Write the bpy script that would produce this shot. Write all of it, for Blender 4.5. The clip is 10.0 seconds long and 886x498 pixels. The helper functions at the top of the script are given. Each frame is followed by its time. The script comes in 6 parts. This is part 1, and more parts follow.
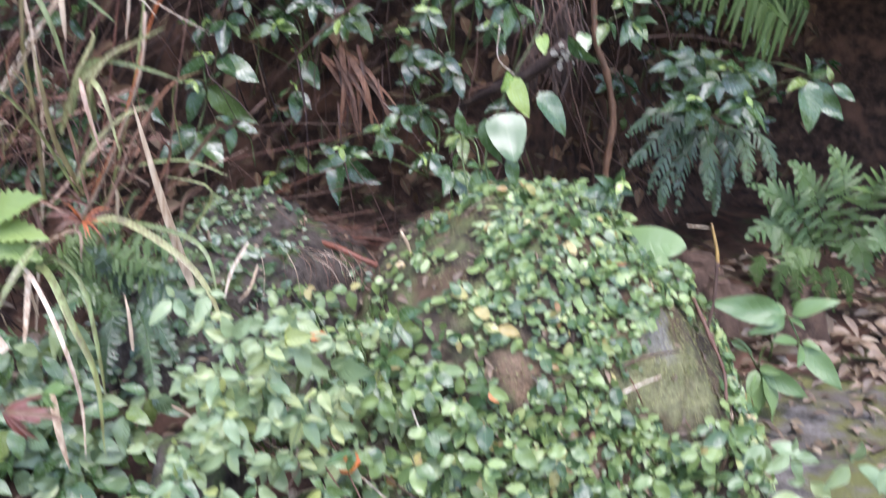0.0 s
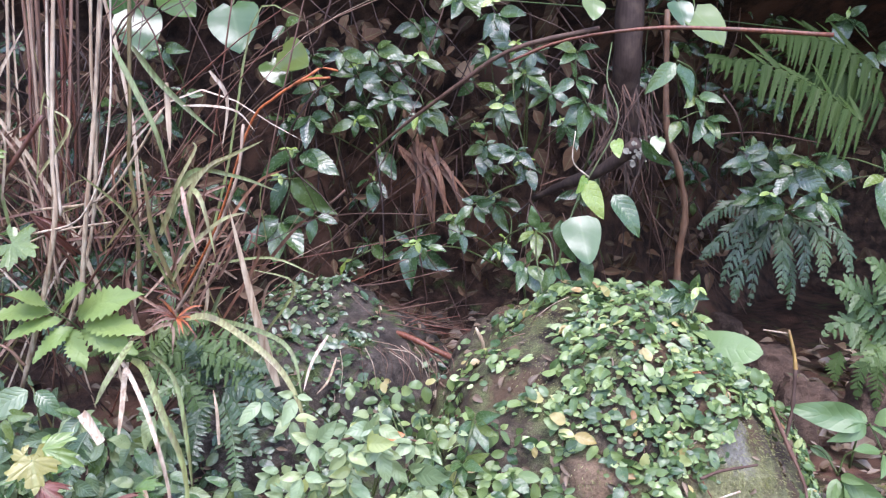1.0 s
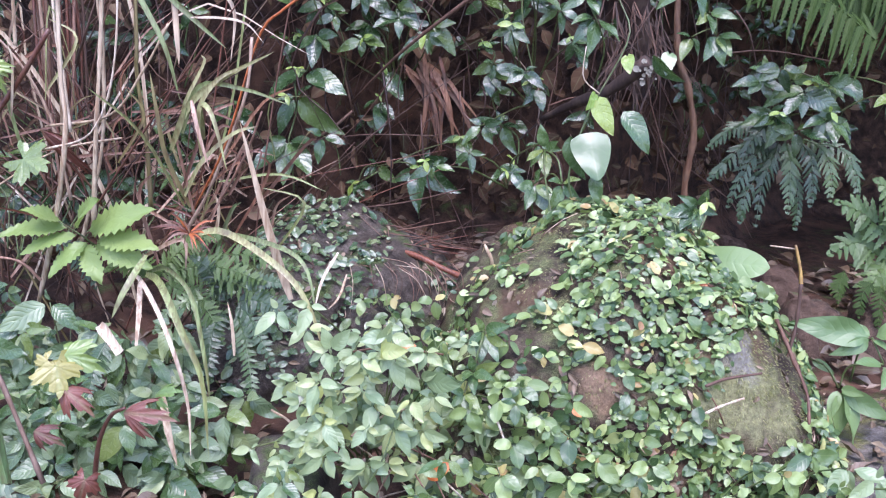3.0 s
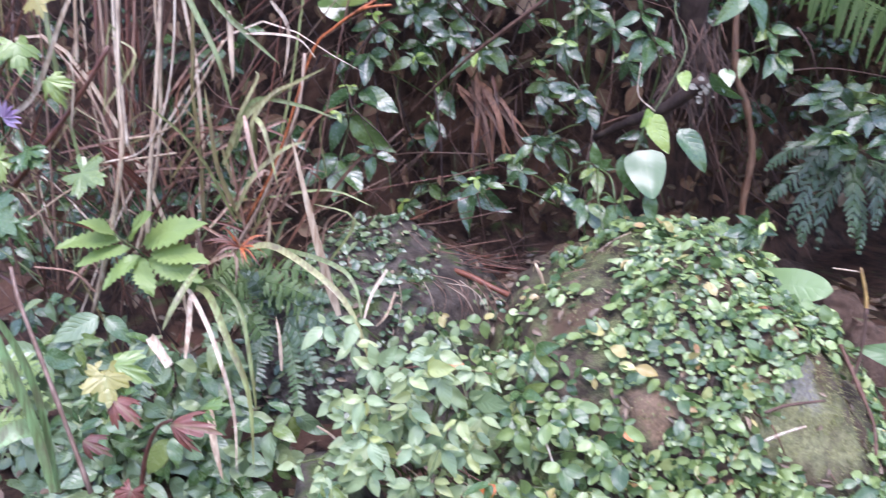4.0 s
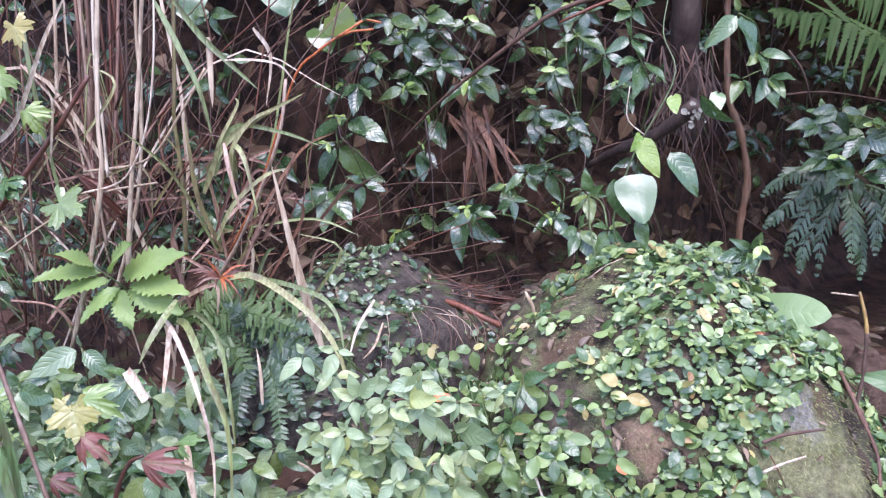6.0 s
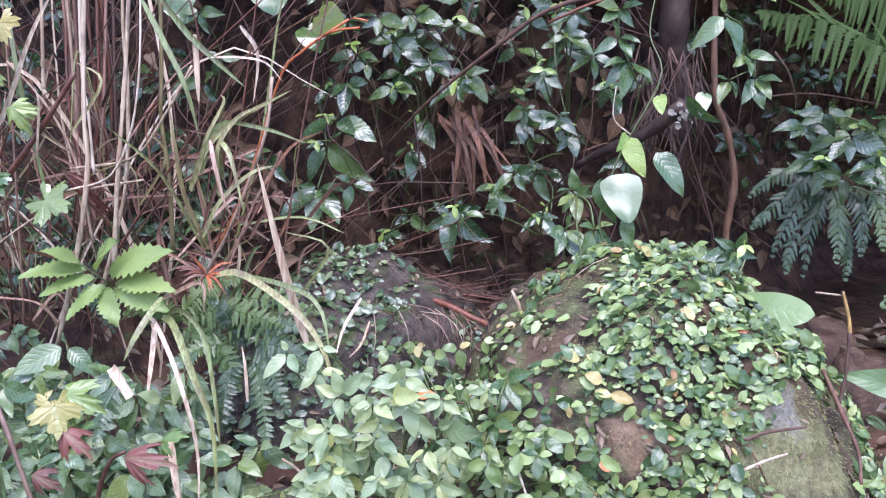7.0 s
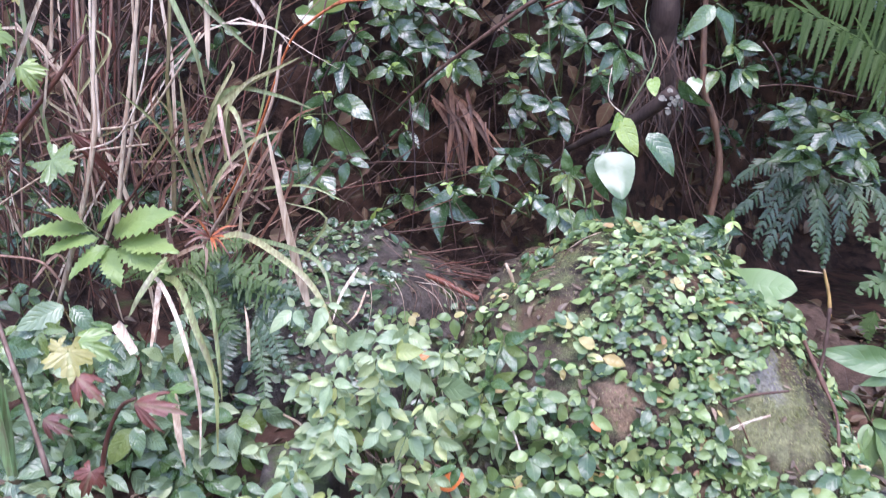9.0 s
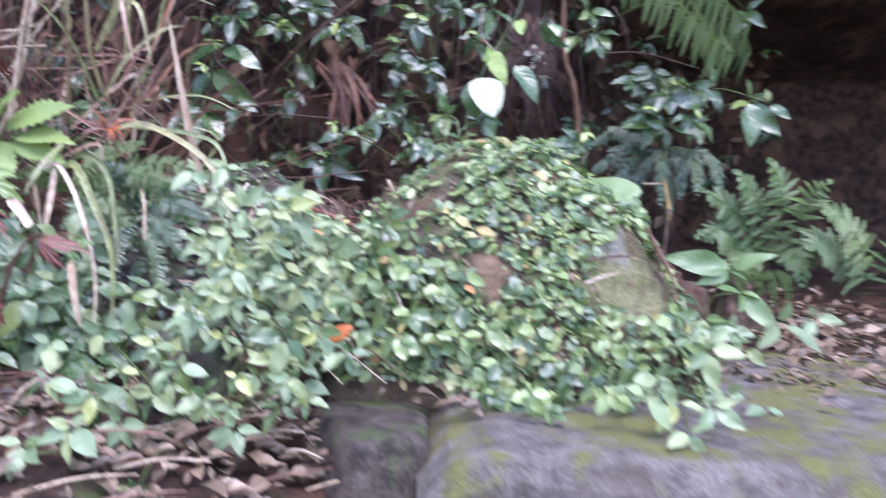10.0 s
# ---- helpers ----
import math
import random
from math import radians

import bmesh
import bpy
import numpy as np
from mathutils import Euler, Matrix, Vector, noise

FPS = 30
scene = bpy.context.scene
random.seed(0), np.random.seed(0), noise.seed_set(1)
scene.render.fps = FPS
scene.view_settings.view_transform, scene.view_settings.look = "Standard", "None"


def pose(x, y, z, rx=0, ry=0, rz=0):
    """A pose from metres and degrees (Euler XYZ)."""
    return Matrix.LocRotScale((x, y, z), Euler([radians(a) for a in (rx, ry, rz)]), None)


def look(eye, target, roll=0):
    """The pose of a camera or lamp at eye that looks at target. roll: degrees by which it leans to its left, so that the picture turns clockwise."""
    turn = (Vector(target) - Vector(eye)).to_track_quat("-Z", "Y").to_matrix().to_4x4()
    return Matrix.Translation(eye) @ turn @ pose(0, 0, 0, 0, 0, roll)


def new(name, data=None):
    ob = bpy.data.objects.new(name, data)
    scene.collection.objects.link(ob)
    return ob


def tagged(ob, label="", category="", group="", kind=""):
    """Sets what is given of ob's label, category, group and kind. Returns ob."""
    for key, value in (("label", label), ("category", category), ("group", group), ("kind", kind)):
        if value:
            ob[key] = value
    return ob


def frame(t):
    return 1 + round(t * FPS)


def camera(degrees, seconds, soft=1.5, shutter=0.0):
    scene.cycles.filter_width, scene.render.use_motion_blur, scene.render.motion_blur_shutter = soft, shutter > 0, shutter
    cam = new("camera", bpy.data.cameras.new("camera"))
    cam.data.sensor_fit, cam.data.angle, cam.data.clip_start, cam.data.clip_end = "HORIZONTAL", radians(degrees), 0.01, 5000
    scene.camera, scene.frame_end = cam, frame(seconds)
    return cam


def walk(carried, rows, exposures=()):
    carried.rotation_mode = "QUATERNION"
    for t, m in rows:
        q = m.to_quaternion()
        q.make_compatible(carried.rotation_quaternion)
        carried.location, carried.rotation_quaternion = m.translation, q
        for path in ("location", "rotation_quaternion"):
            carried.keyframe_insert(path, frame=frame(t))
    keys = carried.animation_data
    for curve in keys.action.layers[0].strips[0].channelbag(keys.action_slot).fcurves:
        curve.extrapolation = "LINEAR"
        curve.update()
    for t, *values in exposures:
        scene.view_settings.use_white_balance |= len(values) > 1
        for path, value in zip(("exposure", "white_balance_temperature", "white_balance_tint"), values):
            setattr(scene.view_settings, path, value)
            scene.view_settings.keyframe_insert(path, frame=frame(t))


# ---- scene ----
cam = camera(56.5, 10.0, soft=1.15, shutter=0.6)
PATH = [
    (0, (0.024, -0.021, 1.306), (0.003, 1.937, 0.898), -0.2),
    (0.5, (0.012, -0.037, 1.403), (-0.093, 1.937, 1.1), 0.1),
    (1, (-0.009, -0.055, 1.396), (-0.178, 1.921, 1.138), 0.1),
    (1.5, (-0.026, -0.061, 1.381), (-0.2, 1.899, 1.026), -0.1),
    (2, (-0.037, -0.075, 1.372), (-0.213, 1.873, 0.954), -0.3),
    (3.5, (-0.02, -0.071, 1.353), (-0.198, 1.877, 0.937), 0.4),
    (4, (-0.024, -0.054, 1.345), (-0.319, 1.89, 0.98), 0.1),
    (4.5, (-0.029, -0.044, 1.334), (-0.392, 1.897, 1.013), -0.5),
    (5, (-0.035, -0.027, 1.321), (-0.403, 1.918, 1.032), -0.6),
    (5.5, (-0.013, -0.007, 1.321), (-0.344, 1.945, 1.04), -0.8),
    (7, (0.024, -0.01, 1.311), (-0.267, 1.95, 1.039), -0.3),
    (7.5, (0.028, -0.024, 1.307), (-0.265, 1.935, 1.032), -0.0),
    (8, (0.018, -0.032, 1.298), (-0.264, 1.929, 1.02), 0.5),
    (8.5, (-0.001, -0.044, 1.289), (-0.273, 1.917, 1.004), 1.0),
    (9, (-0.016, -0.076, 1.254), (-0.249, 1.892, 0.98), 1.4),
    (9.5, (-0.06, -0.168, 1.112), (-0.184, 1.817, 0.897), 2.5),
    (10, (-0.019, -0.279, 0.911), (0.051, 1.716, 0.785), 2.8),
]
walk(cam, [(t, look(eye, target, roll)) for t, eye, target, roll in PATH],
     [(0.0, 1.95, 6000, 23), (2.0, 2.03, 5780, 31), (9.0, 2.03, 5700, 31), (10.0, 2.1, 5600, 33)])

# ---- light: an overcast day, open sky over the road ----
world = bpy.data.worlds.new("overcast_sky")
scene.world = world
world.use_nodes = True
wn = world.node_tree.nodes
sky = wn.new("ShaderNodeTexSky")
sky.sky_type, sky.sun_disc = "NISHITA", False
sky.sun_elevation, sky.sun_rotation = radians(62), radians(170)
sky.air_density, sky.dust_density = 1.0, 1.6
world.node_tree.links.new(sky.outputs[0], wn["Background"].inputs[0])
wn["Background"].inputs[1].default_value = 0.15
sun = new("sun", bpy.data.lights.new("sun", "SUN"))
sun.data.energy, sun.data.angle, sun.data.color = 1.1, radians(40), (1.0, 0.98, 0.95)
sun.matrix_world = look((0.6, -1.2, 6.5), (0, 1.6, 0.8))

# ---- materials ----
def shader(name):
    m = bpy.data.materials.new(name)
    m.use_nodes = True
    t = m.node_tree
    return m, t, t.nodes["Principled BSDF"]


def node(t, kind, **inputs):
    n = t.nodes.new(kind)
    for k, v in inputs.items():
        key = int(k[1:]) if k[0] == "i" and k[1:].isdigit() else k
        if isinstance(v, bpy.types.NodeSocket):
            t.links.new(v, n.inputs[key])
        else:
            n.inputs[key].default_value = v
    return n


def calc(t, op, a, b=0.0, c=0.0):
    n = t.nodes.new("ShaderNodeMath")
    n.operation = op
    for k, v in enumerate((a, b, c)):
        if isinstance(v, bpy.types.NodeSocket):
            t.links.new(v, n.inputs[k])
        else:
            n.inputs[k].default_value = v
    return n.outputs[0]


def ramp(t, fac, stops):
    n = t.nodes.new("ShaderNodeValToRGB")
    while len(n.color_ramp.elements) < len(stops):
        n.color_ramp.elements.new(0.5)
    for e, (p, c) in zip(n.color_ramp.elements, stops):
        e.position, e.color = p, (*c, 1)
    t.links.new(fac, n.inputs[0])
    return n.outputs[0]


def mix(t, fac, a, b, mode="MIX"):
    n = t.nodes.new("ShaderNodeMix")
    n.data_type, n.blend_type = "RGBA", mode
    for k, v in ((0, fac), (6, a), (7, b)):
        if isinstance(v, bpy.types.NodeSocket):
            t.links.new(v, n.inputs[k])
        else:
            n.inputs[k].default_value = v if k == 0 else (*v, 1)
    return n.outputs[2]


def own_random(t, island):
    if island:
        return t.nodes.new("ShaderNodeNewGeometry").outputs["Random Per Island"]
    return t.nodes.new("ShaderNodeObjectInfo").outputs["Random"]


def leaf_material(name, stops, rough=0.32, veins=7.0, rib=0.2, island=False, through_light=0.22, spots=0.14, gloss=0.8, relief=0.5, quilt=0.0):
    """A wet leaf: colour per leaf, pale ribs, fine blotches, raised veins."""
    m, t, p = shader(name)
    col = ramp(t, own_random(t, island), [(q, (k[0] * (1.16 if k[1] > 1.3 * k[0] else 1.0), k[1], k[2])) for q, k in stops])
    uv = t.nodes.new("ShaderNodeUVMap").outputs[0]
    sep = node(t, "ShaderNodeSeparateXYZ", i0=uv)
    geo = t.nodes.new("ShaderNodeNewGeometry").outputs["Position"]
    large = node(t, "ShaderNodeTexNoise", Vector=geo, Scale=16.0, Detail=3.0).outputs[0]
    u = calc(t, "ABSOLUTE", calc(t, "SUBTRACT", sep.outputs[0], 0.5))
    mid = calc(t, "SUBTRACT", 1.0, calc(t, "SMOOTH_MIN", calc(t, "MULTIPLY", u, 18.0), 1.0, 0.2))
    side = calc(t, "PINGPONG", calc(t, "MULTIPLY", calc(t, "ADD", calc(t, "SUBTRACT", sep.outputs[1], calc(t, "MULTIPLY", u, 0.55)), calc(t, "MULTIPLY", large, 0.16)), veins), 0.5)
    puff = calc(t, "SUBTRACT", 1.0, calc(t, "POWER", calc(t, "SUBTRACT", 1.0, calc(t, "MULTIPLY", side, 2.0)), 2.0))
    side = calc(t, "SMOOTH_MIN", calc(t, "MULTIPLY", side, 7.0), 1.0, 0.4)
    blotch = node(t, "ShaderNodeTexNoise", Vector=geo, Scale=90.0, Detail=4.0).outputs[0]
    col = mix(t, calc(t, "MULTIPLY", blotch, spots), col, (0.12, 0.12, 0.05), "MIX")
    col = mix(t, calc(t, "MULTIPLY", large, 0.5), col, (0.68, 0.75, 0.68), "MULTIPLY")
    pale = calc(t, "MAXIMUM", mid, calc(t, "MULTIPLY", calc(t, "SUBTRACT", 1.0, side), 0.3))
    col = mix(t, calc(t, "MULTIPLY", pale, rib), col, (0.32, 0.42, 0.20))
    t.links.new(col, p.inputs["Base Color"])
    rr = calc(t, "MULTIPLY_ADD", blotch, 0.25, rough - 0.17)
    t.links.new(rr, p.inputs["Roughness"])
    p.inputs["Specular IOR Level"].default_value = gloss
    groove = calc(t, "SMOOTH_MIN", calc(t, "MULTIPLY", u, 9.0), 1.0, 0.3)
    height = calc(t, "ADD", calc(t, "MULTIPLY", side, 0.28), calc(t, "MULTIPLY", blotch, 0.9))
    height = calc(t, "ADD", height, calc(t, "MULTIPLY", calc(t, "ADD", puff, groove), quilt))
    b = node(t, "ShaderNodeBump", Strength=relief, Distance=0.004, Height=height)
    t.links.new(b.outputs[0], p.inputs["Normal"])
    tr = node(t, "ShaderNodeBsdfTranslucent", Color=mix(t, 1.0, col, (1.0, 1.0, 0.7), "MULTIPLY"))
    ms = t.nodes.new("ShaderNodeMixShader")
    ms.inputs[0].default_value = through_light
    t.links.new(p.outputs[0], ms.inputs[1])
    t.links.new(tr.outputs[0], ms.inputs[2])
    t.links.new(ms.outputs[0], t.nodes["Material Output"].inputs[0])
    return m


def fibre_material(name, stops, rough=0.55, stretch=(160, 160, 6), island=False, bump=0.4):
    """Stems, canes, bark and dry blades: streaks along the length."""
    m, t, p = shader(name)
    col = ramp(t, own_random(t, island), stops)
    geo = t.nodes.new("ShaderNodeNewGeometry").outputs["Position"]
    mp = node(t, "ShaderNodeMapping", Vector=geo, Scale=stretch)
    streak = node(t, "ShaderNodeTexNoise", Vector=mp.outputs[0], Scale=1.0, Detail=4.0).outputs[0]
    patch = node(t, "ShaderNodeTexNoise", Vector=geo, Scale=22.0, Detail=3.0).outputs[0]
    col = mix(t, ramp(t, streak, [(0.35, (1, 1, 1)), (0.62, (0, 0, 0))]), col, (0.55, 0.45, 0.38), "MULTIPLY")
    col = mix(t, ramp(t, patch, [(0.5, (0, 0, 0)), (0.72, (0.6, 0.6, 0.6))]), col, (0.09, 0.06, 0.04))
    t.links.new(col, p.inputs["Base Color"])
    p.inputs["Roughness"].default_value = rough
    b = node(t, "ShaderNodeBump", Strength=bump, Distance=0.003, Height=streak)
    t.links.new(b.outputs[0], p.inputs["Normal"])
    return m


def earth_material(name, dark, light, moss=0.0, scale=1.0, rough=0.8, moss_col=(0.06, 0.085, 0.025), stain=(0.20, 0.11, 0.06), spots=()):
    """Soil, stone or concrete: grains, patches, stains and moss on the upward parts."""
    m, t, p = shader(name)
    geo = t.nodes.new("ShaderNodeNewGeometry")
    pos = geo.outputs["Position"]
    fine = node(t, "ShaderNodeTexNoise", Vector=pos, Scale=120.0 * scale, Detail=6.0, Roughness=0.7).outputs[0]
    mid = node(t, "ShaderNodeTexNoise", Vector=pos, Scale=22.0 * scale, Detail=5.0).outputs[0]
    big = node(t, "ShaderNodeTexNoise", Vector=pos, Scale=5.0 * scale, Detail=4.0).outputs[0]
    col = mix(t, ramp(t, mid, [(0.35, (0, 0, 0)), (0.65, (1, 1, 1))]), dark, light)
    grit = node(t, "ShaderNodeTexNoise", Vector=pos, Scale=420.0 * scale, Detail=4.0, Roughness=0.75).outputs[0]
    col = mix(t, ramp(t, fine, [(0.38, (0, 0, 0)), (0.62, (1, 1, 1))]), mix(t, 0.75, col, (0.40, 0.36, 0.33), "MULTIPLY"), col)
    col = mix(t, ramp(t, grit, [(0.4, (1, 1, 1)), (0.6, (0, 0, 0))]), col, (0.55, 0.52, 0.5), "MULTIPLY")
    col = mix(t, ramp(t, big, [(0.52, (0, 0, 0)), (0.66, (0.8, 0.8, 0.8))]), col, stain)
    if moss > 0:
        where = node(t, "ShaderNodeTexNoise", Vector=pos, Scale=9.0, Detail=5.0, Roughness=0.65).outputs[0]
        up = node(t, "ShaderNodeSeparateXYZ", i0=geo.outputs["Normal"]).outputs[2]
        f = calc(t, "ADD", where, calc(t, "MULTIPLY", up, 0.12))
        f = ramp(t, f, [(0.72 - 0.3 * moss, (0, 0, 0)), (0.86 - 0.3 * moss, (1, 1, 1))])
        green = mix(t, ramp(t, grit, [(0.38, (0, 0, 0)), (0.62, (1, 1, 1))]), tuple(0.45 * c for c in moss_col), tuple(2.0 * c for c in moss_col))
        col = mix(t, f, col, green)
    for at, r, tone in spots:
        d = node(t, "ShaderNodeVectorMath", i0=pos, i1=at)
        d.operation = "DISTANCE"
        d = calc(t, "ADD", calc(t, "DIVIDE", d.outputs["Value"], r), calc(t, "MULTIPLY", calc(t, "SUBTRACT", mid, 0.5), 1.8))
        grain = mix(t, ramp(t, fine, [(0.35, (0, 0, 0)), (0.65, (1, 1, 1))]), tuple(0.5 * k for k in tone), tone)
        col = mix(t, ramp(t, d, [(0.55, (0.85, 0.85, 0.85)), (1.2, (0, 0, 0))]), col, grain)
    t.links.new(col, p.inputs["Base Color"])
    p.inputs["Roughness"].default_value = rough
    p.inputs["Specular IOR Level"].default_value = 0.25
    h = calc(t, "ADD", calc(t, "MULTIPLY_ADD", grit, 0.5, fine), calc(t, "MULTIPLY", mid, 2.0))
    b = node(t, "ShaderNodeBump", Strength=0.9, Distance=0.01, Height=h)
    t.links.new(b.outputs[0], p.inputs["Normal"])
    return m


GREEN_DARK = [(0.0, (0.022, 0.062, 0.022)), (0.6, (0.042, 0.105, 0.035)), (1.0, (0.09, 0.165, 0.045))]
GREEN_MID = [(0.0, (0.042, 0.105, 0.036)), (0.6, (0.082, 0.17, 0.05)), (1.0, (0.16, 0.24, 0.065))]
GREEN_LIGHT = [(0.0, (0.17, 0.29, 0.14)), (0.6, (0.27, 0.40, 0.19)), (0.9, (0.37, 0.49, 0.21)), (1.0, (0.48, 0.52, 0.15))]
FIG = [(0.0, (0.025, 0.078, 0.022)), (0.35, (0.085, 0.17, 0.048)), (0.7, (0.19, 0.305, 0.09)), (0.94, (0.35, 0.45, 0.16)), (0.97, (0.48, 0.40, 0.14)), (1.0, (0.30, 0.15, 0.06))]
M_SHRUB = leaf_material("glossy_dark_leaf", GREEN_DARK, rough=0.30, veins=7, rib=0.08, quilt=0.22, relief=0.3, gloss=1.0)
M_MID = leaf_material("mid_green_leaf", GREEN_MID, rough=0.31, veins=8, rib=0.14, quilt=0.2, relief=0.28)
M_VEINED = leaf_material("pale_veined_leaf", [(0.0, (0.09, 0.17, 0.08)), (0.6, (0.155, 0.255, 0.12)), (1.0, (0.25, 0.35, 0.15))], rough=0.36, veins=7, rib=0.2, quilt=0.3, relief=0.38, gloss=0.95)
M_BUSH = leaf_material("pale_green_leaf", GREEN_LIGHT, rough=0.42, veins=6, rib=0.1, through_light=0.3, relief=0.35, quilt=0.15)
M_SEEDLING = leaf_material("fresh_seedling_leaf", [(0.0, (0.10, 0.21, 0.075)), (1.0, (0.19, 0.33, 0.12))], rough=0.42, veins=6, rib=0.12, through_light=0.3, quilt=0.2, gloss=0.6, relief=0.25)
M_FIG = leaf_material("creeping_fig_leaf", FIG, rough=0.38, veins=5, rib=0.15, relief=0.3, gloss=0.82)
M_FIGS = leaf_material("creeping_fig_leaf_mass", FIG, rough=0.38, veins=5, rib=0.15, relief=0.3, gloss=0.82, island=True)
M_HEART = leaf_material("wet_smooth_leaf", GREEN_MID, rough=0.24, veins=3, rib=0.12, spots=0.08, relief=0.06)
M_LIME = leaf_material("young_lime_leaf", [(0.0, (0.18, 0.34, 0.06)), (1.0, (0.30, 0.44, 0.10))], rough=0.32, veins=5)
M_FERN = leaf_material("fern_green", [(0.0, (0.055, 0.125, 0.035)), (1.0, (0.11, 0.20, 0.05))], rough=0.45, veins=3, rib=0.1, through_light=0.3, gloss=0.45)
M_FERN_DARK = leaf_material("fern_dark", GREEN_DARK, rough=0.38, veins=3, rib=0.1)
M_FERN_LIME = leaf_material("fern_lime", [(0.0, (0.17, 0.31, 0.09)), (1.0, (0.27, 0.40, 0.13))], rough=0.4, veins=3, rib=0.1, through_light=0.35, gloss=0.4)
M_YELLOW = leaf_material("yellowed_leaf", [(0.0, (0.33, 0.24, 0.05)), (1.0, (0.25, 0.27, 0.05))], rough=0.45, veins=5)
M_RED = leaf_material("withered_red_leaf", [(0.0, (0.12, 0.028, 0.018)), (1.0, (0.19, 0.05, 0.03))], rough=0.6, veins=5)
M_ORANGE = leaf_material("orange_leaf", [(0.0, (0.55, 0.13, 0.02)), (1.0, (0.6, 0.2, 0.04))], rough=0.45, veins=5)
M_LITTER = leaf_material("leaf_litter", [(0.0, (0.06, 0.036, 0.02)), (0.5, (0.15, 0.09, 0.05)), (0.9, (0.25, 0.165, 0.10)), (1.0, (0.36, 0.28, 0.19))], rough=0.6, veins=5, island=True, through_light=0.1)
M_BLADE = fibre_material("green_grass_blade", [(0.0, (0.13, 0.19, 0.07)), (0.5, (0.22, 0.26, 0.09)), (1.0, (0.36, 0.34, 0.16))], rough=0.42)
M_STRAW = fibre_material("dry_straw", [(0.0, (0.40, 0.31, 0.19)), (0.5, (0.50, 0.41, 0.28)), (1.0, (0.60, 0.52, 0.39))], rough=0.6)
M_CANE = fibre_material("reed_cane", [(0.0, (0.14, 0.07, 0.045)), (0.6, (0.26, 0.15, 0.10)), (1.0, (0.40, 0.29, 0.20))])
M_REDSTEM = fibre_material("red_brown_stem", [(0.0, (0.10, 0.04, 0.025)), (1.0, (0.20, 0.07, 0.035))], rough=0.5)
M_BARK = fibre_material("wet_bark", [(0.0, (0.065, 0.036, 0.023)), (1.0, (0.14, 0.072, 0.042))], rough=0.75, stretch=(90, 90, 14), bump=0.8)
M_ROOT = fibre_material("hanging_root", [(0.0, (0.025, 0.012, 0.009)), (0.6, (0.085, 0.04, 0.027)), (0.93, (0.17, 0.10, 0.07)), (1.0, (0.34, 0.26, 0.2))], island=True)
M_STEMS = fibre_material("thin_dry_stem", [(0.0, (0.03, 0.014, 0.011)), (0.55, (0.09, 0.04, 0.028)), (0.9, (0.18, 0.10, 0.065)), (1.0, (0.5, 0.4, 0.3))], island=True)
M_GREENSTEM = fibre_material("green_stem", [(0.0, (0.07, 0.12, 0.03)), (1.0, (0.12, 0.17, 0.05))], rough=0.45)
M_SOIL = earth_material("dark_wet_soil", (0.024, 0.014, 0.009), (0.125, 0.072, 0.047), moss=0.12, rough=0.65, stain=(0.15, 0.078, 0.048))
M_ROCK = earth_material("mossy_rock", (0.055, 0.042, 0.028), (0.19, 0.155, 0.105), moss=0.5, moss_col=(0.11, 0.125, 0.05), stain=(0.13, 0.08, 0.045),
                        spots=[((0.45, 1.40, 0.75), 0.15, (0.33, 0.33, 0.16)), ((0.165, 1.44, 0.765), 0.075, (0.37, 0.25, 0.155)), ((0.43, 1.47, 0.835), 0.055, (0.33, 0.31, 0.27))])
M_STONE = earth_material("grey_stone", (0.05, 0.042, 0.034), (0.19, 0.165, 0.135), moss=0.42, stain=(0.08, 0.058, 0.042))
M_CONCRETE = earth_material("weathered_concrete", (0.17, 0.155, 0.13), (0.36, 0.335, 0.29), moss=0.52, moss_col=(0.13, 0.13, 0.04), stain=(0.11, 0.09, 0.065))
M_ASPHALT = earth_material("asphalt", (0.035, 0.035, 0.036), (0.07, 0.07, 0.07), scale=1.5, stain=(0.045, 0.045, 0.043))

M_OLIVE = fibre_material("olive_reed", [(0.0, (0.16, 0.14, 0.05)), (1.0, (0.20, 0.17, 0.06))])

M_GREYSTEM = fibre_material("grey_brown_stem", [(0.0, (0.22, 0.15, 0.11)), (1.0, (0.26, 0.18, 0.13))], rough=0.7, stretch=(120, 120, 30), bump=0.8)
M_WITHERED = fibre_material("withered_red_blade", [(0.0, (0.17, 0.075, 0.04)), (1.0, (0.30, 0.15, 0.08))], rough=0.6)
M_YELLOWSTALK = fibre_material("yellow_stalk", [(0.0, (0.36, 0.24, 0.06)), (1.0, (0.4, 0.28, 0.08))])

M_BANKLIT = leaf_material("old_wet_litter", [(0.0, (0.03, 0.014, 0.010)), (0.6, (0.085, 0.042, 0.026)), (0.95, (0.16, 0.09, 0.055)), (1.0, (0.28, 0.19, 0.13))], rough=0.7, veins=4, island=True, through_light=0.05, gloss=0.15)

FIG_DARK = [(0.0, (0.03, 0.08, 0.035)), (0.5, (0.08, 0.15, 0.065)), (1.0, (0.21, 0.30, 0.15))]
M_FIGDARK = leaf_material("small_dark_creeper_leaf", FIG_DARK, rough=0.3, veins=4, rib=0.1, relief=0.2)
M_FIGDARKS = leaf_material("small_dark_creeper_mass", FIG_DARK, rough=0.3, veins=4, rib=0.1, relief=0.2, island=True)

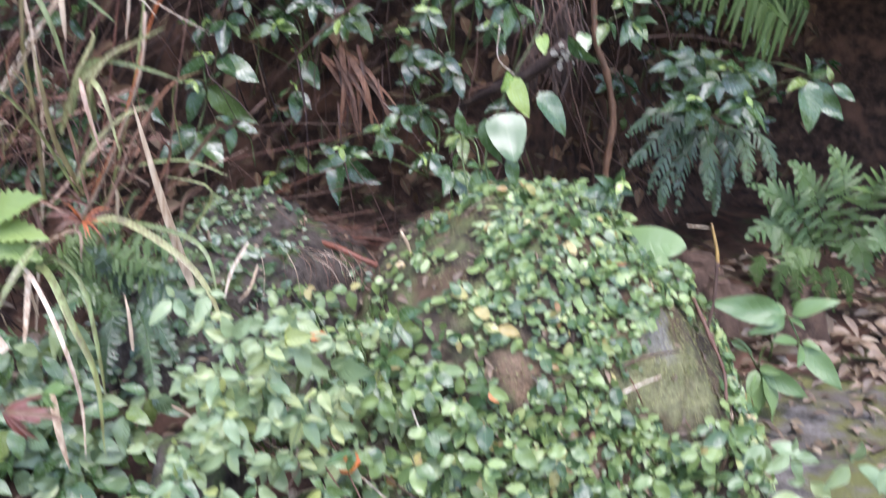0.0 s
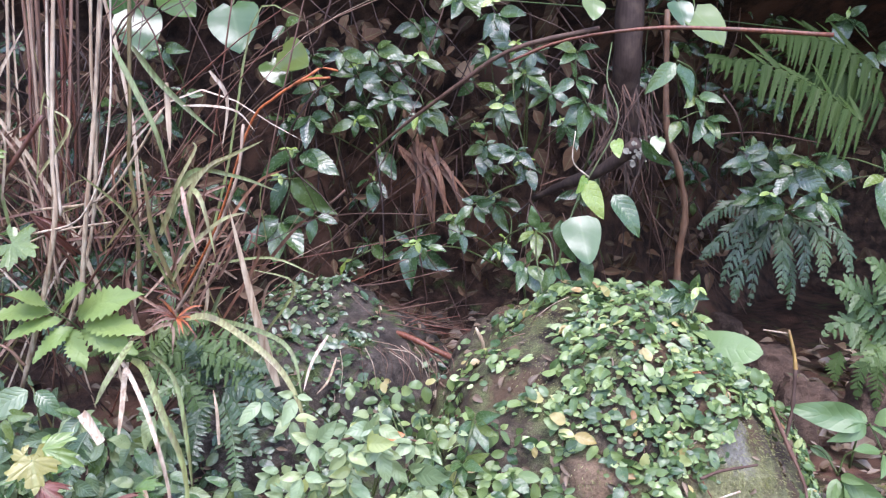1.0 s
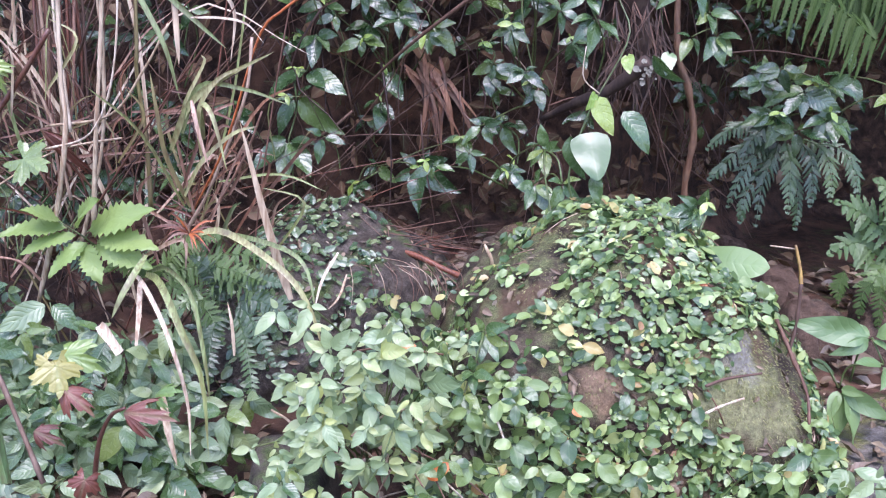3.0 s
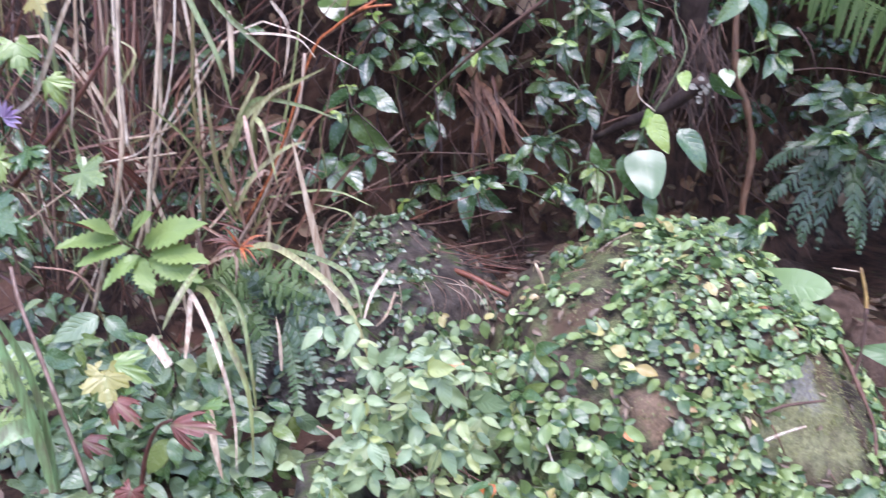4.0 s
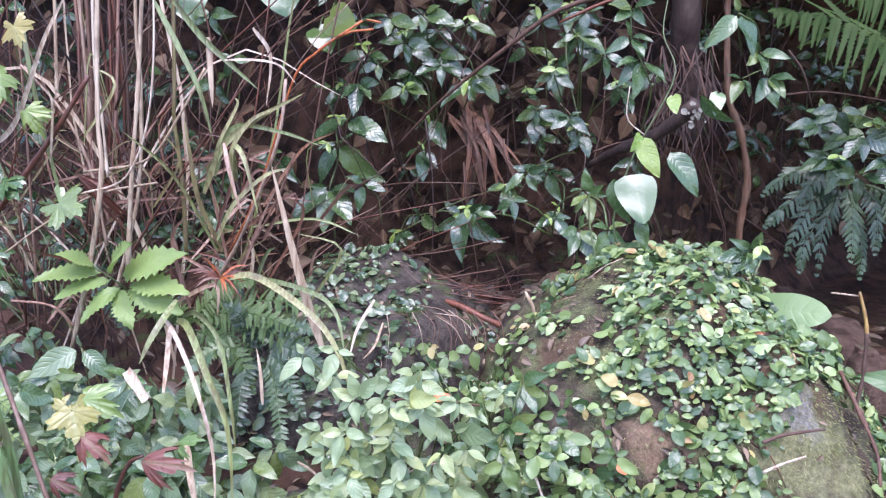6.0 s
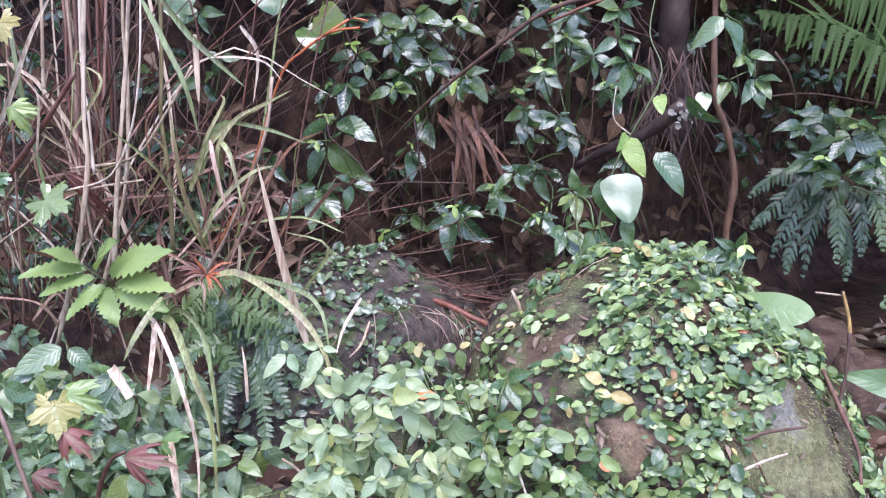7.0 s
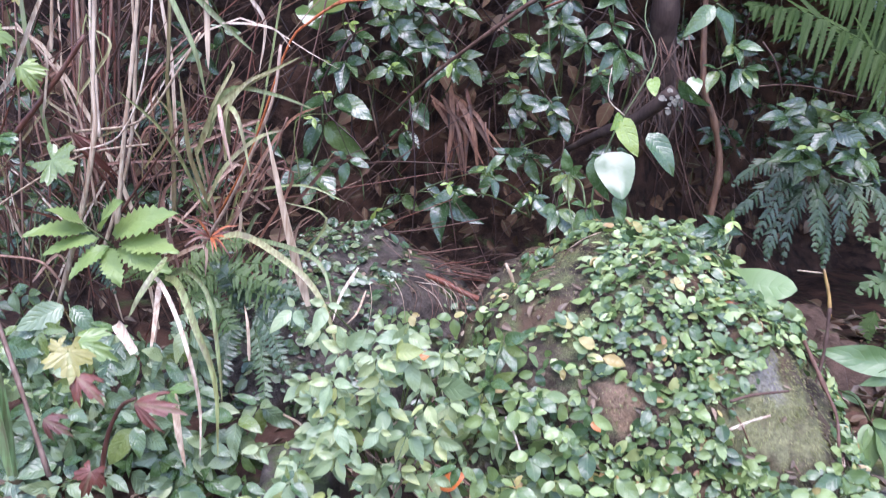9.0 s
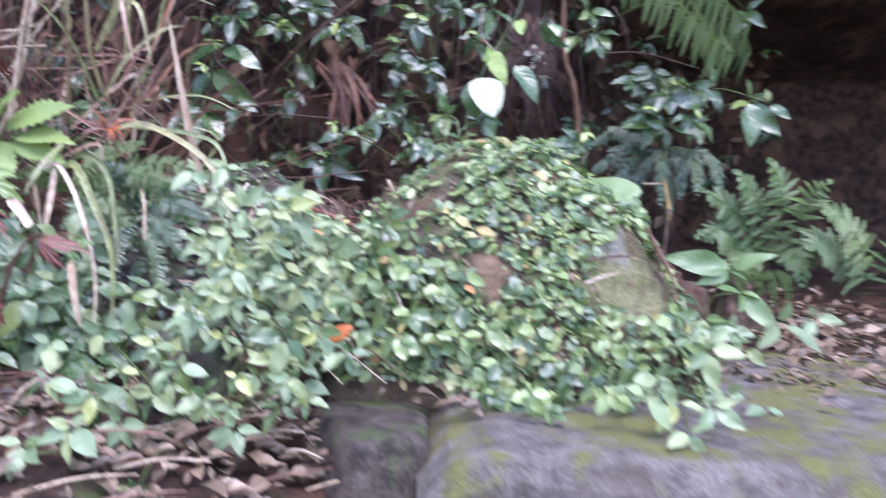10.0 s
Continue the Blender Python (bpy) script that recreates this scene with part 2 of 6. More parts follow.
M_DARKBARK = fibre_material("black_wet_bark", [(0.0, (0.03, 0.017, 0.011)), (1.0, (0.055, 0.030, 0.020))], rough=0.8)
M_GREENBLADE = fibre_material("fresh_broad_blade", [(0.0, (0.13, 0.24, 0.09)), (1.0, (0.22, 0.33, 0.14))], rough=0.4)

M_SAPLING = fibre_material("sapling_bark", [(0.0, (0.15, 0.078, 0.038)), (1.0, (0.17, 0.09, 0.045))], rough=0.6, stretch=(90, 90, 18), bump=0.8)
# fern green darkened in the base colour to stand in for shade
M_FERN_SHADE = leaf_material("fern_painted_shade", [(0.0, (0.022, 0.056, 0.012)), (1.0, (0.036, 0.078, 0.016))], rough=0.55, veins=3, rib=0.1, through_light=0.25, gloss=0.12)

# ---- building helpers ----
WORLD = {}


def thing(name, at, label, category, group="", kind=""):
    ob = new(name)
    ob.empty_display_size = 0.05
    ob.location = at
    WORLD[ob] = Matrix.Translation(at)
    return tagged(ob, label, category, group, kind)


def put(name, mesh, parent, m=None, label=""):
    """A part under a thing or under a part, at the world pose m."""
    ob = new(name, mesh)
    m = m or Matrix()
    if parent:
        ob.parent = parent
        ob.matrix_basis = WORLD[parent].inverted() @ m
    else:
        ob.matrix_basis = m
    WORLD[ob] = m
    if label:
        ob["label"] = label
    return ob


def make(name, verts, faces, material, uvs=None, smooth=True):
    me = bpy.data.meshes.new(name)
    me.from_pydata([tuple(v) for v in verts], [], faces)
    me.materials.append(material)
    if uvs is not None:
        layer = me.uv_layers.new(name="UVMap")
        idx = np.empty(len(me.loops), dtype=np.int32)
        me.loops.foreach_get("vertex_index", idx)
        layer.data.foreach_set("uv", np.asarray(uvs, dtype=np.float32)[idx].ravel())
    if smooth:
        me.polygons.foreach_set("use_smooth", [True] * len(me.polygons))
    me.update()
    return me


def curve(points, n):
    """n points on a smooth curve through the given points."""
    p = np.array(points, float)
    p = np.vstack([2 * p[0] - p[1], p, 2 * p[-1] - p[-2]])
    out = []
    for s in np.linspace(0, len(p) - 3 - 1e-6, n):
        k = int(s)
        f = s - k
        a, b, c, d = p[k:k + 4]
        out.append(0.5 * (2 * b + (c - a) * f + (2 * a - 5 * b + 4 * c - d) * f * f + (3 * b - a - 3 * c + d) * f ** 3))
    return np.array(out)


def tube_data(points, r0, r1, sides=6, n=12, knots=0.0, rng=random):
    c = curve(points, n)
    tang = np.gradient(c, axis=0)
    verts, faces = [], []
    side = np.array((1.0, 0.13, 0.07))
    for i in range(n):
        t = tang[i] / (np.linalg.norm(tang[i]) + 1e-9)
        a = np.cross(t, side)
        a /= np.linalg.norm(a) + 1e-9
        b = np.cross(t, a)
        r = r0 + (r1 - r0) * i / (n - 1)
        r *= 1 + knots * (rng.random() - 0.3)
        for j in range(sides):
            w = 2 * math.pi * j / sides
            verts.append(c[i] + r * (math.cos(w) * a + math.sin(w) * b))
    for i in range(n - 1):
        for j in range(sides):
            k = (j + 1) % sides
            faces.append((i * sides + j, i * sides + k, (i + 1) * sides + k, (i + 1) * sides + j))
    faces.append(tuple(range(sides))[::-1])
    faces.append(tuple((n - 1) * sides + j for j in range(sides)))
    return verts, faces


def tube(name, points, r0, r1, material, parent, sides=6, n=12, knots=0.0, label=""):
    v, f = tube_data(points, r0, r1, sides, n, knots)
    return put(name, make(name, v, f, material), parent, None, label)


def blade_data(points, width, n=12, fold=0.25, face=(0, -1, 0.3), blunt=0.0):
    c = curve(points, n)
    tang = np.gradient(c, axis=0)
    verts, faces, uvs = [], [], []
    f = np.array(face, float)
    for i in range(n):
        t = tang[i] / (np.linalg.norm(tang[i]) + 1e-9)
        a = np.cross(t, f)
        a /= np.linalg.norm(a) + 1e-9
        nrm = np.cross(a, t)
        s = i / (n - 1)
        w = width * 0.5 * max(min(1.0, 0.55 + 3 * s) * (1 - s ** 3) ** 0.8, blunt)
        for j in (-1, 0, 1):
            verts.append(c[i] + a * w * j + nrm * fold * w * (0 if j else -1))
            uvs.append((0.5 + 0.5 * j, s))
    for i in range(n - 1):
        for j in (0, 1):
            k = i * 3 + j
            faces.append((k, k + 1, k + 4, k + 3))
    return verts, faces, uvs


def blade(name, points, width, material, parent, n=12, fold=0.25, blunt=0.0, label="", face=(0, -1, 0.3)):
    v, f, u = blade_data(points, width, n, fold, face, blunt)
    return put(name, make(name, v, f, material, u), parent, None, label)


def half_width(shape, v):
    if shape == "ovate":
        return math.sin(math.pi * v ** 0.72) ** 0.85
    if shape == "elliptic":
        return math.sin(math.pi * v ** 0.9) ** 0.8
    if shape == "round":
        return math.sin(math.pi * v ** 0.85) ** 0.6
    if shape == "shield":
        return math.sin(math.pi * v ** 0.47) ** 0.55
    if shape == "heart":
        return math.sin(math.pi * v ** 0.55) ** 0.7
    if shape == "lance":
        return math.sin(math.pi * v ** 0.8) ** 1.15
    return ((1 - v) ** 0.7) * (0.78 + 1.1 * v) if v < 1 else 0.0


def leaf_data(width, shape="ovate", nl=9, fold=0.25, droop=0.2, wave=0.02, phase=0.0, teeth=0.0):
    verts, faces, uvs = [], [], []
    lobe = {"heart": 0.10, "arrow": 0.42}.get(shape, 0.0)
    for i in range(nl + 1):
        v = i / nl
        h = 0.5 * width * half_width(shape, min(max(v, 0.004), 0.996))
        if teeth and i % 2:
            h *= 1 - teeth
        for j in (-2, -1, 0, 1, 2):
            x = h * j / 2
            y = v - lobe * (abs(j) / 2) ** 1.3 * (1 - v) ** 2.5
            z = fold * abs(x) - droop * v * v + wave * math.sin(9 * v + phase + j)
            verts.append((x, y, z))
            uvs.append((0.5 + j / 4, v))
    for i in range(nl):
        for j in range(4):
            k = i * 5 + j
            faces.append((k, k + 1, k + 6, k + 5))
    return verts, faces, uvs


def leaf_set(name, material, width, shape="ovate", n=5, fold=0.25, droop=0.2, wave=0.02, nl=9, teeth=0.0):
    rng = random.Random(name)
    out = []
    for k in range(n):
        v, f, u = leaf_data(width * rng.uniform(0.85, 1.15), shape, nl, fold * rng.uniform(0.3, 1.4), droop * rng.uniform(0.2, 1.6), wave * rng.uniform(0.4, 1.4), k * 1.7, teeth)
        out.append(make(name, v, f, material, u))
    return out


def leaf_pose(base, tip, face=(0, -0.8, 0.6), twist=0.0):
    b, t = Vector(base), Vector(tip)
    y = t - b
    length = y.length
    y.normalize()
    z = Vector(face)
    z = (z - y * z.dot(y))
    if z.length < 1e-4:
        z = Vector((0.3, 0, 1))
    z.normalize()
    z.rotate(Matrix.Rotation(twist, 3, y))
    x = y.cross(z)
    m = Matrix((x, y, z)).transposed().to_4x4()
    return Matrix.Translation(b) @ m @ Matrix.Scale(length, 4)


def leaf(parent, meshes, base, tip, rng, face=(0, -0.85, 0.45), name="leaf", twist=0.7, label=""):
    return put(name, rng.choice(meshes), parent, leaf_pose(base, tip, face, rng.uniform(-twist, twist)), label)


L_SHRUB = leaf_set("shrub_leaf", M_SHRUB, 0.48, "ovate", 8, nl=15, teeth=0.07, droop=0.28, wave=0.025)
L_MID = leaf_set("mid_leaf", M_MID, 0.46, "ovate", 8, nl=11, droop=0.28, wave=0.03)
L_BUSH = leaf_set("bush_leaf", M_BUSH, 0.50, "ovate", 8, droop=0.15, wave=0.03)
L_VEINED = leaf_set("veined_leaf", M_VEINED, 0.54, "ovate", 6, nl=13, teeth=0.06, wave=0.03)
L_LIME = leaf_set("lime_leaf", M_LIME, 0.45, "elliptic", 4)
L_FIG = leaf_set("fig_leaf", M_FIG, 0.62, "round", 8, nl=7, fold=0.14, droop=0.14, wave=0.03)
L_LONG = leaf_set("long_leaf", M_SEEDLING, 0.42, "ovate", 5, droop=0.3, wave=0.03)
L_FIGDARK = leaf_set("small_dark_leaf", M_FIGDARK, 0.58, "round", 5, nl=6, droop=0.1)
L_LIMEHEART = leaf_set("lime_heart_leaf", M_LIME, 0.62, "heart", 3, fold=0.15)
L_HEART = leaf_set("heart_leaf", M_HEART, 0.68, "heart", 4, fold=0.12)
L_ARROW = leaf_set("arrow_leaf", M_SEEDLING, 1.0, "arrow", 2, fold=0.1, droop=0.1)


def joined(name, parent, bits, material, kind="stuff", label="", category=""):
    """Many small pieces as one mesh."""
    verts, faces, uvs, at = [], [], [], 0
    for v, f, u in bits:
        verts.append(np.asarray(v, float))
        faces += [tuple(i + at for i in q) for q in f]
        uvs.append(np.asarray(u if u is not None else [(0.5, 0.5)] * len(v), float))
        at += len(v)
    ob = put(name, make(name, np.vstack(verts), faces, material, np.vstack(uvs)), parent)
    return tagged(ob, label, category, "", kind)


def moved(data, m):
    v, f, u = data
    a = np.array(v) @ np.array(m.to_3x3()).T + np.array(m.translation)
    return a, f, u


# ---- the ground: road, foot of the bank, the steep bank, an added overhang and the slope above, one sheet ----
def lerp(v, xs, ys):
    return float(np.interp(v, xs, ys))


def profile(x):
    """Points (y, z) of the ground from the road to the hill, at x."""
    foot = lerp(x, [-1.4, -0.8, -0.3, 0.3, 0.7, 1.6], [2.35, 2.75, 3.1, 3.25, 3.9, 4.9])
    shelf = lerp(x, [-1.4, -0.8, -0.3, 0.1, 0.5, 1.2], [0.70, 0.68, 0.62, 0.60, 0.56, 0.52])
    front = lerp(x, [-1.4, -0.4, -0.15, 0.4, 1.5], [0.50, 0.44, 0.40, 0.42, 0.44])
    # unseen overhang, added to keep sky light off the bank, deepest at right
    over = lerp(x, [-1.0, 0.0, 0.4, 1.0, 1.6], [0.5, 0.65, 0.9, 1.7, 2.3])
    edge = lerp(x, [-0.4, -0.1], [0.72, 1.05])
    return [(-60, -0.5), (-6, 0.0), (edge - 0.15, 0.0), (edge, 0.03), (edge + 0.11, front - 0.03), (1.5, front + 0.03),
            (1.95, shelf - 0.05), (foot - 0.25, shelf + 0.05), (foot, shelf + 0.28), (foot + 0.12, 1.3), (foot + 0.16, 1.75),
            (foot - 0.5 * over, 2.15), (foot - over, 2.3), (foot + 1.0, 3.3), (foot + 8, 6.0), (60, 14)]


def build_ground():
    xs = np.concatenate([[-60, -25, -10, -5, -3], np.linspace(-2.0, 2.6, 110), [3.4, 5, 10, 25, 60]])
    cols = []
    for x in xs:
        pr = np.array(profile(x))
        seg = np.linspace(0, len(pr) - 1, 166)
        k = np.minimum(seg.astype(int), len(pr) - 2)
        f = (seg - k)[:, None]
        cols.append(pr[k] * (1 - f) + pr[k + 1] * f)
    verts, faces = [], []
    n = 166
    for i, x in enumerate(xs):
        for y, z in cols[i]:
            near = 1.0 if (1.1 < y < 5 and abs(x) < 3) else 0.0
            d = noise.noise(Vector((x * 4, y * 4, z * 4))) * 0.05 + noise.noise(Vector((x * 13, y * 13, z * 13))) * 0.022
            verts.append((x + near * d * 0.6, y + near * d, z + near * d * 0.7))
    for i in range(len(xs) - 1):
        for j in range(n - 1):
            faces.append((i * n + j, (i + 1) * n + j, (i + 1) * n + j + 1, i * n + j + 1))
    return put("ground", make("ground", verts, faces, M_SOIL), None)


ground = tagged(build_ground(), "dark wet soil bank rising steeply from the roadside", "ground", "", "structure")


tagged(put("road", make("road", [(-60, -6, 0.006), (60, -6, 0.006), (60, 0.5, 0.006), (-60, 0.5, 0.006)], [(0, 1, 2, 3)], M_ASPHALT), None), "dark asphalt road at the foot of the bank", "road", "", "structure")


def boulder_mesh(name, centre, planes, material, rough=0.03, sub=5, freq=5.0):
    """A stone bounded by soft planes (normal, point on it), with a broken surface."""
    bm = bmesh.new()
    bmesh.ops.create_icosphere(bm, subdivisions=sub, radius=1.0)
    c = Vector(centre)
    cut = [(Vector(nr).normalized(), Vector(nr).normalized().dot(Vector(p) - c)) for nr, p in planes]
    for v in bm.verts:
        d = v.co.normalized()
        s = sum((max(d.dot(nr), 0.0) / h) ** 9 for nr, h in cut)
        r = s ** (-1 / 9)
        q = c + d * r
        r += rough * noise.noise(q * freq) + rough * 0.45 * noise.noise(q * freq * 3.3) + rough * 0.2 * noise.noise(q * freq * 9)
        v.co = c + d * r
    me = bpy.data.meshes.new(name)
    bm.to_mesh(me)
    bm.free()
    me.materials.append(material)
    me.polygons.foreach_set("use_smooth", [True] * len(me.polygons))
    return me


rock_mesh = boulder_mesh("boulder", (0.2, 1.78, 0.62), [
    ((0, -1, 0.22), (0.1, 1.45, 0.72)), ((0.05, -0.62, 0.78), (0.12, 1.55, 0.92)), ((0, 0.1, 1), (0.25, 1.8, 1.05)),
    ((0.85, -0.2, 0.42), (0.513, 1.500, 0.820)), ((0.72, 0.05, 0.68), (0.388, 1.720, 1.006)), ((-0.72, -0.2, 0.66), (0.013, 1.670, 0.939)), ((0, 1, 0.3), (0.2, 2.15, 0.8)),
    ((0, 0, -1), (0.2, 1.7, 0.3)), ((-1, 0, 0), (-0.22, 1.7, 0.6)), ((1, 0, 0), (0.72, 1.7, 0.5))], M_ROCK, rough=0.045, freq=6.5)
rock = tagged(put("boulder", rock_mesh, None), "mossy brown boulder half covered by creeping fig", "boulder")
low_mesh = boulder_mesh("stone", (-0.5, 2.1, 0.66), [
    ((0.1, -1, 0.45), (-0.45, 1.85, 0.70)), ((0.35, -0.35, 1), (-0.48, 2.05, 0.86)), ((-0.3, -0.2, 1), (-0.66, 2.15, 0.92)), ((0.7, -0.2, 0.8), (-0.25, 2.0, 0.74)),
    ((1, -0.3, 0.3), (-0.12, 1.95, 0.6)), ((-1, 0, 0.3), (-0.85, 2.1, 0.7)), ((0, 1, 0), (-0.6, 2.45, 0.7)), ((0, 0, -1), (-0.6, 2.1, 0.4))], M_STONE, rough=0.05, sub=5, freq=7)
low_rock = tagged(put("stone", low_mesh, None), "low grey stone grown over with small creeping leaves", "stone")

# ---- the concrete ledge along the road ----
def ledge_mesh():
    bm = bmesh.new()
    xs = np.linspace(0.0, 5.0, 90)
    ring = [(0.97, -0.05), (0.965, 0.455), (0.985, 0.49), (1.02, 0.502), (1.25, 0.507), (1.48, 0.5), (1.6, 0.44), (1.62, -0.05)]
    rows = []
    for x in xs:
        row = []
        back = float(np.interp(x, [0.35, 0.75], [0.0, 0.6]))
        for y, z in ring:
            y = y + back if y > 1.3 else y
            d = noise.noise(Vector((x * 9, y * 9, z * 9))) * 0.012 + noise.noise(Vector((x * 2, y, z))) * 0.012
            e = max(0.0, 1 - x / 0.12) ** 2
            row.append(bm.verts.new((x + d, y + d + 0.03 * x + e * 0.10 * (1.3 - y), z * (1 - 0.16 * e) + d)))
        rows.append(row)
    for a, b in zip(rows, rows[1:]):
        for k in range(len(ring) - 1):
            bm.faces.new((a[k], b[k], b[k + 1], a[k + 1]))
    bm.faces.new(rows[0])
    bm.faces.new(rows[-1][::-1])
    bmesh.ops.recalc_face_normals(bm, faces=bm.faces)
    me = bpy.data.meshes.new("ledge")
    bm.to_mesh(me)
    bm.free()
    me.materials.append(M_CONCRETE)
    return me


ledge = tagged(put("ledge", ledge_mesh(), None), "weathered concrete ledge with yellow-green moss patches", "ledge", "", "structure")
block = tagged(put("stone", boulder_mesh("stone", (-0.12, 1.25, 0.38), [
    ((0, -1, 0.3), (-0.1, 1.1, 0.4)), ((0, 0, 1), (-0.1, 1.3, 0.49)), ((-1, -0.3, 0.2), (-0.17, 1.2, 0.4)), ((1, 0, 0), (0.02, 1.2, 0.4)),
    ((0, 1, 0), (-0.1, 1.42, 0.4)), ((0, 0, -1), (-0.1, 1.2, 0.2))], M_STONE, rough=0.02, sub=4), None), "dark wedge-shaped stone beside the end of the ledge", "stone")
tagged(put("stone", boulder_mesh("stone", (-0.47, 1.42, 0.50), [
    ((0, -1, 0.3), (-0.47, 1.34, 0.5)), ((0, -0.2, 1), (-0.47, 1.42, 0.60)), ((-1, -0.2, 0.2), (-0.56, 1.42, 0.5)), ((1, 0, 0.2), (-0.38, 1.42, 0.5)),
    ((0, 1, 0), (-0.47, 1.52, 0.5)), ((0, 0, -1), (-0.47, 1.4, 0.35))], M_STONE, rough=0.02, sub=4), None), "small grey-brown stone under the grass", "stone")



# ---- brown stones and dead leaves on the shelf beside the boulder ----
M_BROWNSTONE = earth_material("brown_wet_stone", (0.05, 0.032, 0.022), (0.19, 0.13, 0.09), moss=0.2, stain=(0.12, 0.075, 0.05))
for (x, y, z), w, h in [((0.824, 2.6, 0.702), 0.07, 0.035), ((0.91, 2.45, 0.632), 0.05, 0.03), ((0.754, 2.9, 0.738), 0.05, 0.03), ((1.109, 2.5, 0.655), 0.06, 0.025), ((0.83, 2.4, 0.69), 0.03, 0.02)]:
    tagged(put("stone", boulder_mesh("stone", (x, y, z), [((0, -1, 0.3), (x, y - w * 0.7, z)), ((0.2, -0.2, 1), (x, y, z + h)), ((-1, -0.2, 0.3), (x - w, y, z)), ((1, 0, 0.2), (x + w, y, z)), ((0, 1, 0), (x, y + w, z)), ((0, 0, -1), (x, y, z - 0.2))], M_BROWNSTONE, rough=0.018, sub=4, freq=14), None), "brown wet stone lying on the soil shelf", "stone")
hang = thing("dry_grass", (-0.286, 1.9, 0.9), "thin dry grass hanging over the grey stone slab", "dry grass")
hrng = random.Random(33)
for k in range(26):
    a = Vector((-0.286, 1.9, 0.9)) + Vector((hrng.gauss(0, 0.05), hrng.uniform(-0.02, 0.03), hrng.gauss(0, 0.012)))
    e = a + Vector((hrng.uniform(0.0, 0.09), -0.03, -hrng.uniform(0.04, 0.13)))
    tube("blade", [a, (a + e) / 2 + Vector((hrng.uniform(0.0, 0.03), -0.02, 0.02)), e], 0.0011, 0.0006, hrng.choice((M_STRAW, M_CANE, M_CANE, M_BARK)), hang, 4, 8)


# ---- creeping fig on the boulder and on the low stone ----
def sample_surface(me, n, rng, keep):
    me.calc_loop_triangles()
    tris = [t for t in me.loop_triangles]
    area = np.array([t.area for t in tris])
    picks = rng.choices(range(len(tris)), weights=area, k=n * 6)
    out = []
    for k in picks:
        a, b, c = (me.vertices[i].co for i in tris[k].vertices)
        u, v = rng.random(), rng.random()
        if u + v > 1:
            u, v = 1 - u, 1 - v
        p = a + (b - a) * u + (c - a) * v
        nr = tris[k].normal
        if rng.random() < keep(p, nr):
            out.append((p, nr.copy()))
            if len(out) >= n:
                break
    return out


def near(p, q, r):
    return max(0.0, 1 - ((p.x - q[0]) ** 2 + (p.z - q[2]) ** 2) / r ** 2)


def on_boulder(p, nr):
    if nr.y > 0.3 or p.z < (0.46 if p.x > 0.1 else 0.53) or p.y > 2.0:
        return 0.0
    k = 0.62 + 0.9 * noise.noise(p * 8) + 0.5 * noise.noise(p * 21)
    if p.x > 0.14 + 0.06 * noise.noise(p * 6) or p.z < 0.62:
        k += 0.45
    k -= 1.3 * near(p, BARE_CLAY, 0.085)
    k -= 1.9 * near(p, BARE_MOSS, 0.13) + 1.5 * near(p, BARE_EDGE, 0.06)
    k -= 0.35 * near(p, BARE_TOP, 0.09)
    if p.x < 0.08 and p.z > 0.60:
        k -= 0.42
    return k


SLAB = (-0.297, 1.97, 0.857)
BARE_CLAY = (0.169, 1.470, 0.759)
BARE_MOSS = (0.475, 1.400, 0.740)
BARE_EDGE = (0.440, 1.500, 0.817)
BARE_TOP = (0.075, 1.650, 0.986)


def creeper(name, at, me, n, single, size, keep, seed, label, meshes, data, mass):
    rng = random.Random(seed)
    t = thing(name, at, label, "creeper")
    spots = sample_surface(me, n, rng, keep)
    rng.shuffle(spots)
    bits = []
    for k, (p, nr) in enumerate(spots):
        way = Vector((rng.uniform(-1, 1), rng.uniform(-0.5, 0.5), rng.uniform(-1, 0.5)))
        way = (way - nr * way.dot(nr)).normalized() + nr * rng.uniform(0.0, 0.8)
        way.normalize()
        ln = size * rng.choice((0.5, 0.65, 0.8, 0.95, 1.1, 1.4, 1.8)) * rng.uniform(0.9, 1.1)
        base = p + nr * rng.uniform(0.002, 0.018)
        face = nr * 0.7 + Vector((rng.uniform(-0.8, 0.8), rng.uniform(-0.9, 0.2), rng.uniform(-0.3, 0.7)))
        m = leaf_pose(base, base + way * ln, face)
        if k < single and p.y < 3:
            put("leaf", rng.choice(meshes), t, m)
        else:
            bits.append(moved(rng.choice(data), m))
    joined("leaf_mass", t, bits, mass)
    stems = []
    for k in range(len(spots) // 9):
        p, nr = rng.choice(spots)
        close = sorted(spots, key=lambda s: (s[0] - p).length)[1:30:7]
        pts = [p + nr * 0.003] + [q + m * 0.004 for q, m in close][:3]
        v, f = tube_data(pts, 0.0019, 0.0009, 4, 8)
        stems.append((v, f, None))
    joined("runner", t, stems, M_STEMS)
    return t


D_FIG = [leaf_data(0.62 * s, "round", 6, 0.14 * s, 0.14 * s, 0.03, 4 * s) for s in (0.85, 0.95, 1.05, 1.15)]
creeper("creeping_fig", (0.2, 1.6, 0.5), rock_mesh, 6000, 300, 0.0188, on_boulder, 3, "dense creeping fig with small oval green leaves over a boulder", L_FIG, D_FIG, M_FIGS)
creeper("creeping_fig", (-0.6, 2.2, 0.6), low_mesh, 1700, 250, 0.021, lambda p, nr: (0.9 - 1.3 * near(p, SLAB, 0.12)) if nr.y < 0.5 and p.z > 0.5 and noise.noise(p * 7) > -0.12 - 0.6 * (p.x < -0.5) else 0.0, 4,
        "sparse creeping fig with tiny dark leaves over a low stone", L_FIGDARK, D_FIG, M_FIGDARKS)


